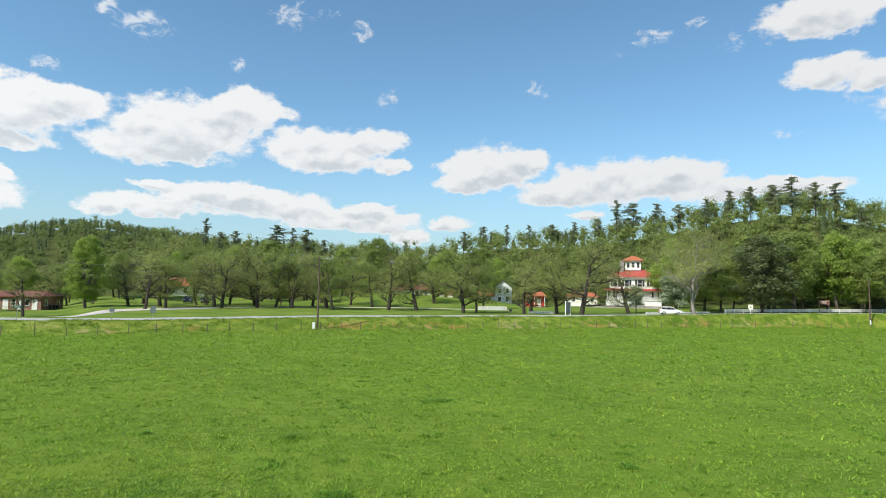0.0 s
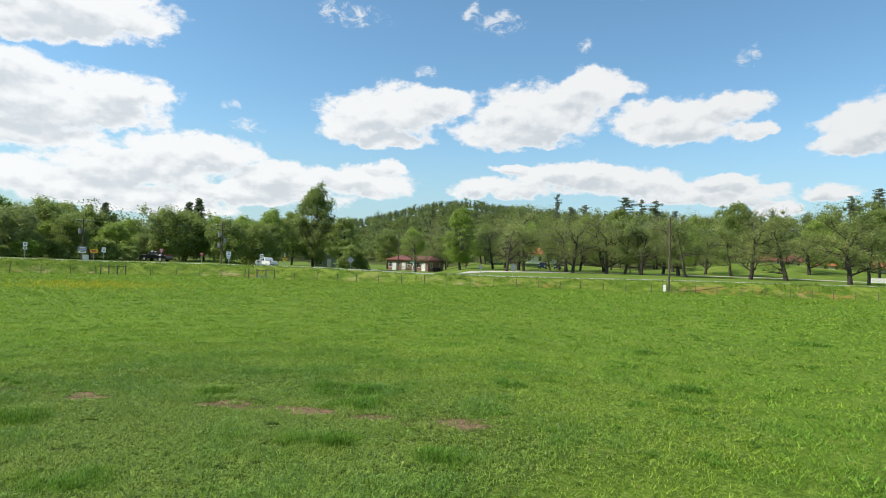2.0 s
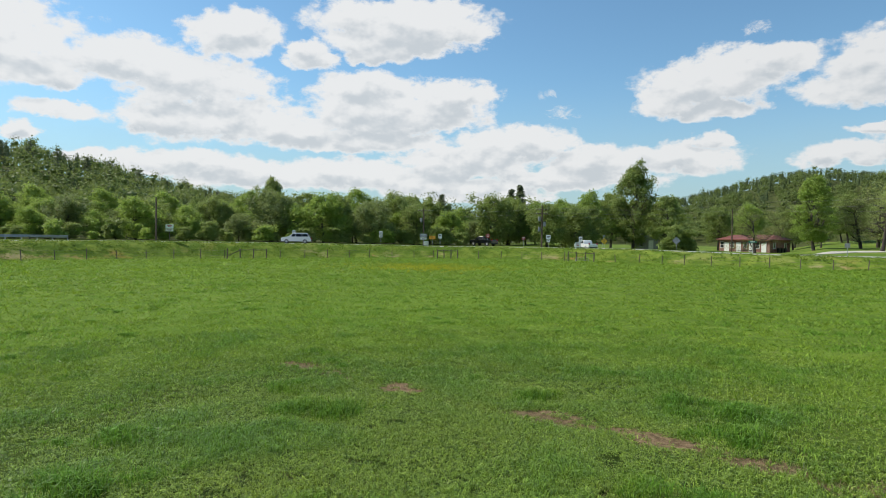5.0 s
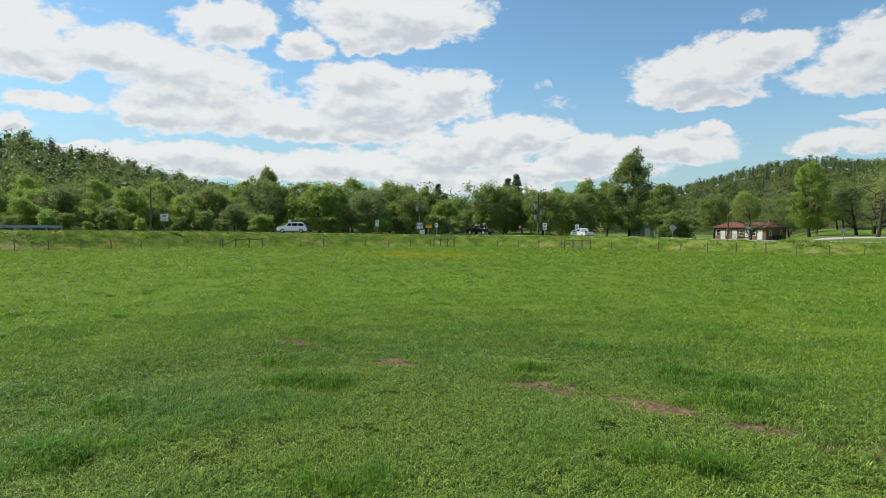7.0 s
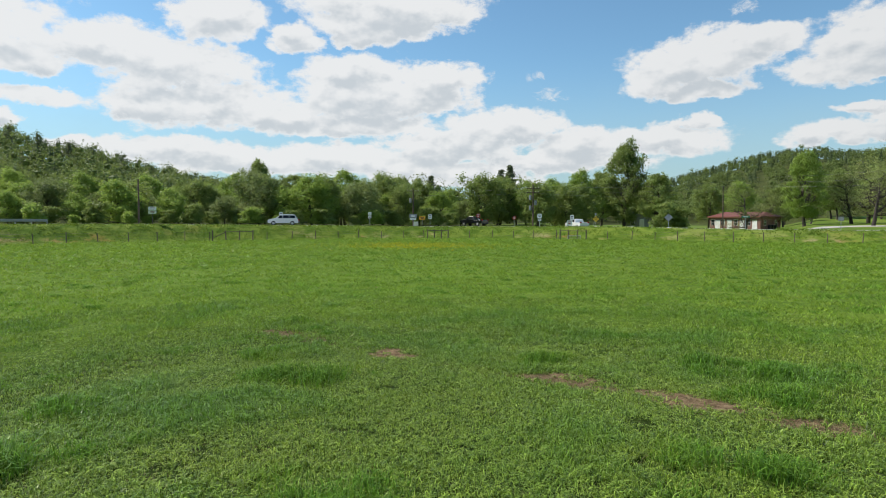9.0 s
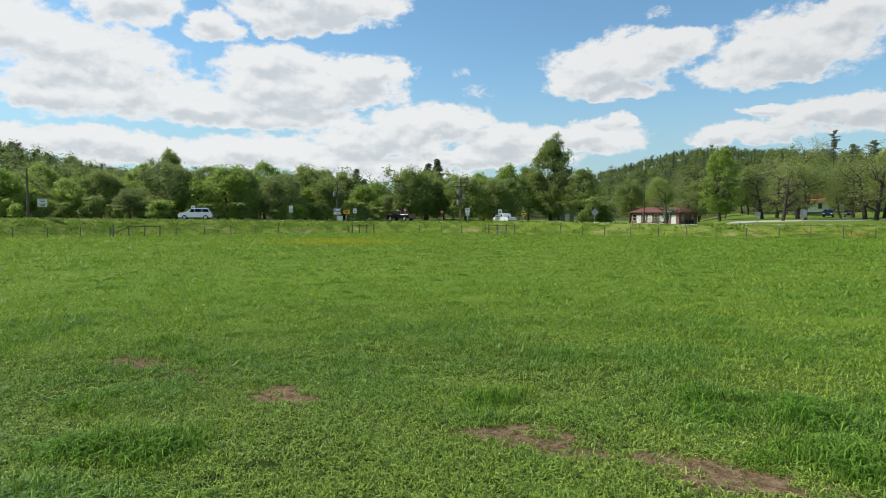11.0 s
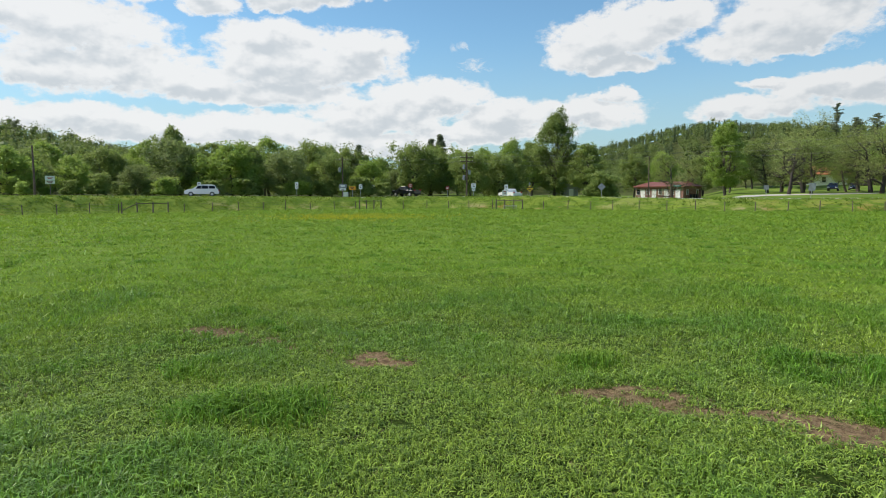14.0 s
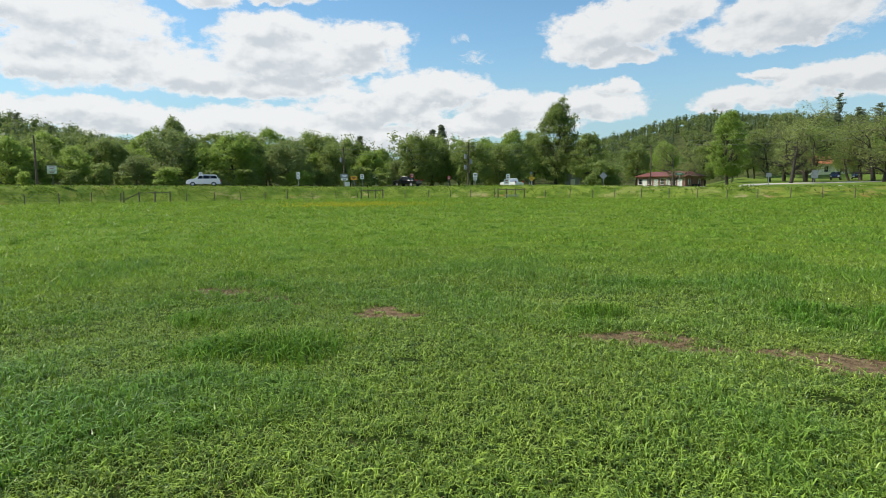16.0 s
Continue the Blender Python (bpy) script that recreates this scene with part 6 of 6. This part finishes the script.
# the near sward, blade by blade
r = np.random.default_rng(202)
n = 860000 // 7
d = np.where(r.uniform(0, 1, n) < 0.5, 5.2 * np.sqrt(r.uniform(0, 1, n)), 5.2 * (13.5 / 5.2) ** r.uniform(0, 1, n))
a = r.uniform(0, TAU, n)
x, y, k = -8.3 + d * np.cos(a), 8.7 + d * np.sin(a), r.lognormal(0, 0.32, n)
thin = np.clip((field(x, y, 0.28, 5.0) * 0.6 + field(x, y, 0.8, 17.0) * 0.4 - 0.65) * 6, 0, 1) * (1 - lushness(x, y))
keep = (r.uniform(0, 1, n) > np.maximum(np.clip(worn(x, y) * 1.5 - 1.0 * field(x, y, 0.16, 41.0), 0, 0.97), thin * 0.75)) & (r.uniform(0, 1, n) < step(-0.4, 1.0, (y - 1.7 * x - 13.6) / 1.97) * step(1.8, 3.4, y))
x, y, d, k = (np.repeat(v[keep], 7) for v in (x, y, d, k))
off = r.normal(size=(len(x), 2)) * 0.026
x, y = x + off[:, 0], y + off[:, 1]
lush = lushness(x, y)
tall = (0.030 + 0.036 * lush) * k * r.uniform(0.6, 1.35, len(x)) + 0.008
blades("grass", "short dense green pasture grass", np.stack([x, y, land(x, y) + 0.005], 1), tall, 1.15 - 0.3 * lush, 0.0044 + 0.00016 * d, LEAF_BLADE, 203, True, lush)

# the sward farther off, in coarser leaves
x, y, d, k = sown(1050000, 201, 9.0, 170.0, tuft=6)
r = np.random.default_rng(205)
keep = (r.uniform(0, 1, len(x)) > worn(x, y) * 0.85) & (r.uniform(0, 1, len(x)) < step(6.0, 10.5, d))
x, y, d, k = x[keep], y[keep], d[keep], k[keep]
lush = np.clip(lushness(x, y) + 0.8 * (field(x, y, 4.5, 7.0) - 0.5), 0, 1)
tall = (0.030 + 0.030 * lush + 0.0009 * np.minimum(d, 80)) * k * r.uniform(0.5, 1.4, len(x)) + 0.01
blades("grass", "green pasture grass reaching to the fence", np.stack([x, y, land(x, y) + 0.005], 1), tall, 1.3, 0.0040 + 0.00070 * np.minimum(d, 90), BLADE, 206, False, lush)

# coarser tufts all over the pasture as far as the fence
r = np.random.default_rng(220)
n = 32000
fb, k = r.uniform(-44, 104, n), r.lognormal(0, 0.45, n)
fd = 14 + (spline(EDGE, 1, fb) - 14) * r.uniform(0, 1, n) ** 0.72
keep = (fd < spline(EDGE, 1, fb) - 0.6) & (0.6 * patchy(fd * np.sin(np.radians(fb)), fd * np.cos(np.radians(fb)), 0.45) + r.normal(0, 0.8, n) > -0.1)
fd, fb, k = np.repeat(fd[keep], 7), np.repeat(fb[keep], 7), np.repeat(k[keep], 7)
off = r.normal(size=(len(fd), 2)) * (0.05 + 0.0012 * fd)[:, None] * k[:, None]
x, y = -fd * np.sin(np.radians(fb)) + off[:, 0], fd * np.cos(np.radians(fb)) + off[:, 1]
blades("distant_grass", "coarse uneven tufts of pasture grass", np.stack([x, y, land(x, y)], 1), (0.05 + 0.0007 * np.minimum(fd, 100)) * k * r.uniform(0.5, 1.3, len(x)), 1.1, 0.011 + 0.0005 * fd, SPRIG, 221)

# taller tussocks left standing
r = np.random.default_rng(204)
spots = [(-10.4, 12.5, 0.5, 0.24), (-8.1, 14.8, 0.9, 0.28), (-8.9, 14.9, 0.6, 0.24), (-11.7, 8.6, 0.9, 0.26), (-9.8, 4.8, 0.8, 0.26), (-7.5, 7.4, 0.7, 0.2), (-5.7, 11.0, 0.8, 0.24), (-11.5, 5.4, 0.5, 0.26), (-16.9, 10.2, 0.5, 0.2),
         (-5.4, 18.3, 0.6, 0.22), (-3.6, 11.5, 0.6, 0.24), (-0.9, 20.5, 0.9, 0.22), (-13.4, 8.5, 0.6, 0.22), (-6.9, 13.9, 0.8, 0.22), (2.1, 36.5, 0.9, 0.25), (8.6, 24.1, 0.5, 0.22), (-3.8, 27.9, 0.8, 0.2)]
for _ in range(900):
    d, a = 5 + 42 * r.uniform() ** 0.8, r.uniform(0, TAU)
    sx, sy = -4 + d * math.cos(a), 9 + d * math.sin(a)
    if sy > 3.5 - 0.5 * max(0, -4 - sx) and float(worn(np.array(sx), np.array(sy))) < 0.15:
        spots.append((sx, sy, r.uniform(0.12, 0.45), r.uniform(0.06, 0.13)))
px, py, ph, pw = [], [], [], []
for sx, sy, rad, hh in spots:
    d = math.hypot(sx + 7, sy - 8)
    n = int(2600 * rad * rad / (1 + (d / 12) ** 1.6)) + 30
    sub = r.normal(size=(7, 2)) * rad * 0.5
    off = sub[r.integers(0, 7, n)] + r.normal(size=(n, 2)) * rad * 0.2
    px.append(sx + off[:, 0])
    py.append(sy + off[:, 1])
    ph.append(hh * np.exp(-(off ** 2).sum(1) / (rad * rad * 1.2)) * r.uniform(0.55, 1.2, n) + 0.03)
    pw.append(np.full(n, 0.0052 + 0.0004 * d))
px, py, ph, pw = (np.concatenate(q) for q in (px, py, ph, pw))
blades("tussock_grass", "taller lush green tussocks in the pasture", np.stack([px, py, land(px, py)], 1), ph * 0.78, 0.9, pw * 0.85, TUSSOCK, 205, True, np.clip(ph * 5, 0, 1))

x, y, d, k = sown(700000, 206, 5.5, 40.0)
keep = np.random.default_rng(207).uniform(0, 1, len(x)) < 0.1 + 1.4 * worn(x, y) + 0.14 * (patchy(x, y, 1.7) > 0.35)
x, y, d = x[keep], y[keep], d[keep]
blades("dry_grass", "thin straw-coloured dead grass between the green", np.stack([x, y, land(x, y) + 0.004], 1), 0.03 * np.random.default_rng(208).uniform(0.3, 1.6, len(x)), 2.2, 0.003 + 0.0004 * d, STRAW, 209)

# a drift of small yellow flowers near the far fence
r = np.random.default_rng(210)
fx, fy = -58 + r.normal(0, 4.5, 1500), 36.5 + r.normal(0, 4.0, 1500)
blades("wildflowers", "drift of small yellow wildflowers in the grass", np.stack([fx, fy, land(fx, fy) + 0.05], 1), r.uniform(0.06, 0.16, 1500), 0.5, 0.06, BLOOM, 211)

# rough weeds on the bank below the road
r = np.random.default_rng(212)
b = r.uniform(-40, 104, 60000)
s = r.uniform(0.4, 7.6, 60000)
keep = patchy(b * 1.7, s * 1.3, 1.1) + 0.6 * patchy(b * 9, s * 3, 1.0) + r.normal(0, 0.35, 60000) > 0.15 - 0.4 * step(34, 46, b)
b, s = b[keep], s[keep]
rr = spline(EDGE, 1, b) + s
wx, wy = -rr * np.sin(np.radians(b)), rr * np.cos(np.radians(b))
blades("bank_weeds", "rough uncut weeds on the bank below the road", np.stack([wx, wy, land(wx, wy) - 0.02], 1), (0.16 + 0.2 * (patchy(wx, wy, 0.25) > 0.25) * (b < 34)) * r.uniform(0.5, 1.4, len(wx)), 1.7, 0.07, WEED, 213)
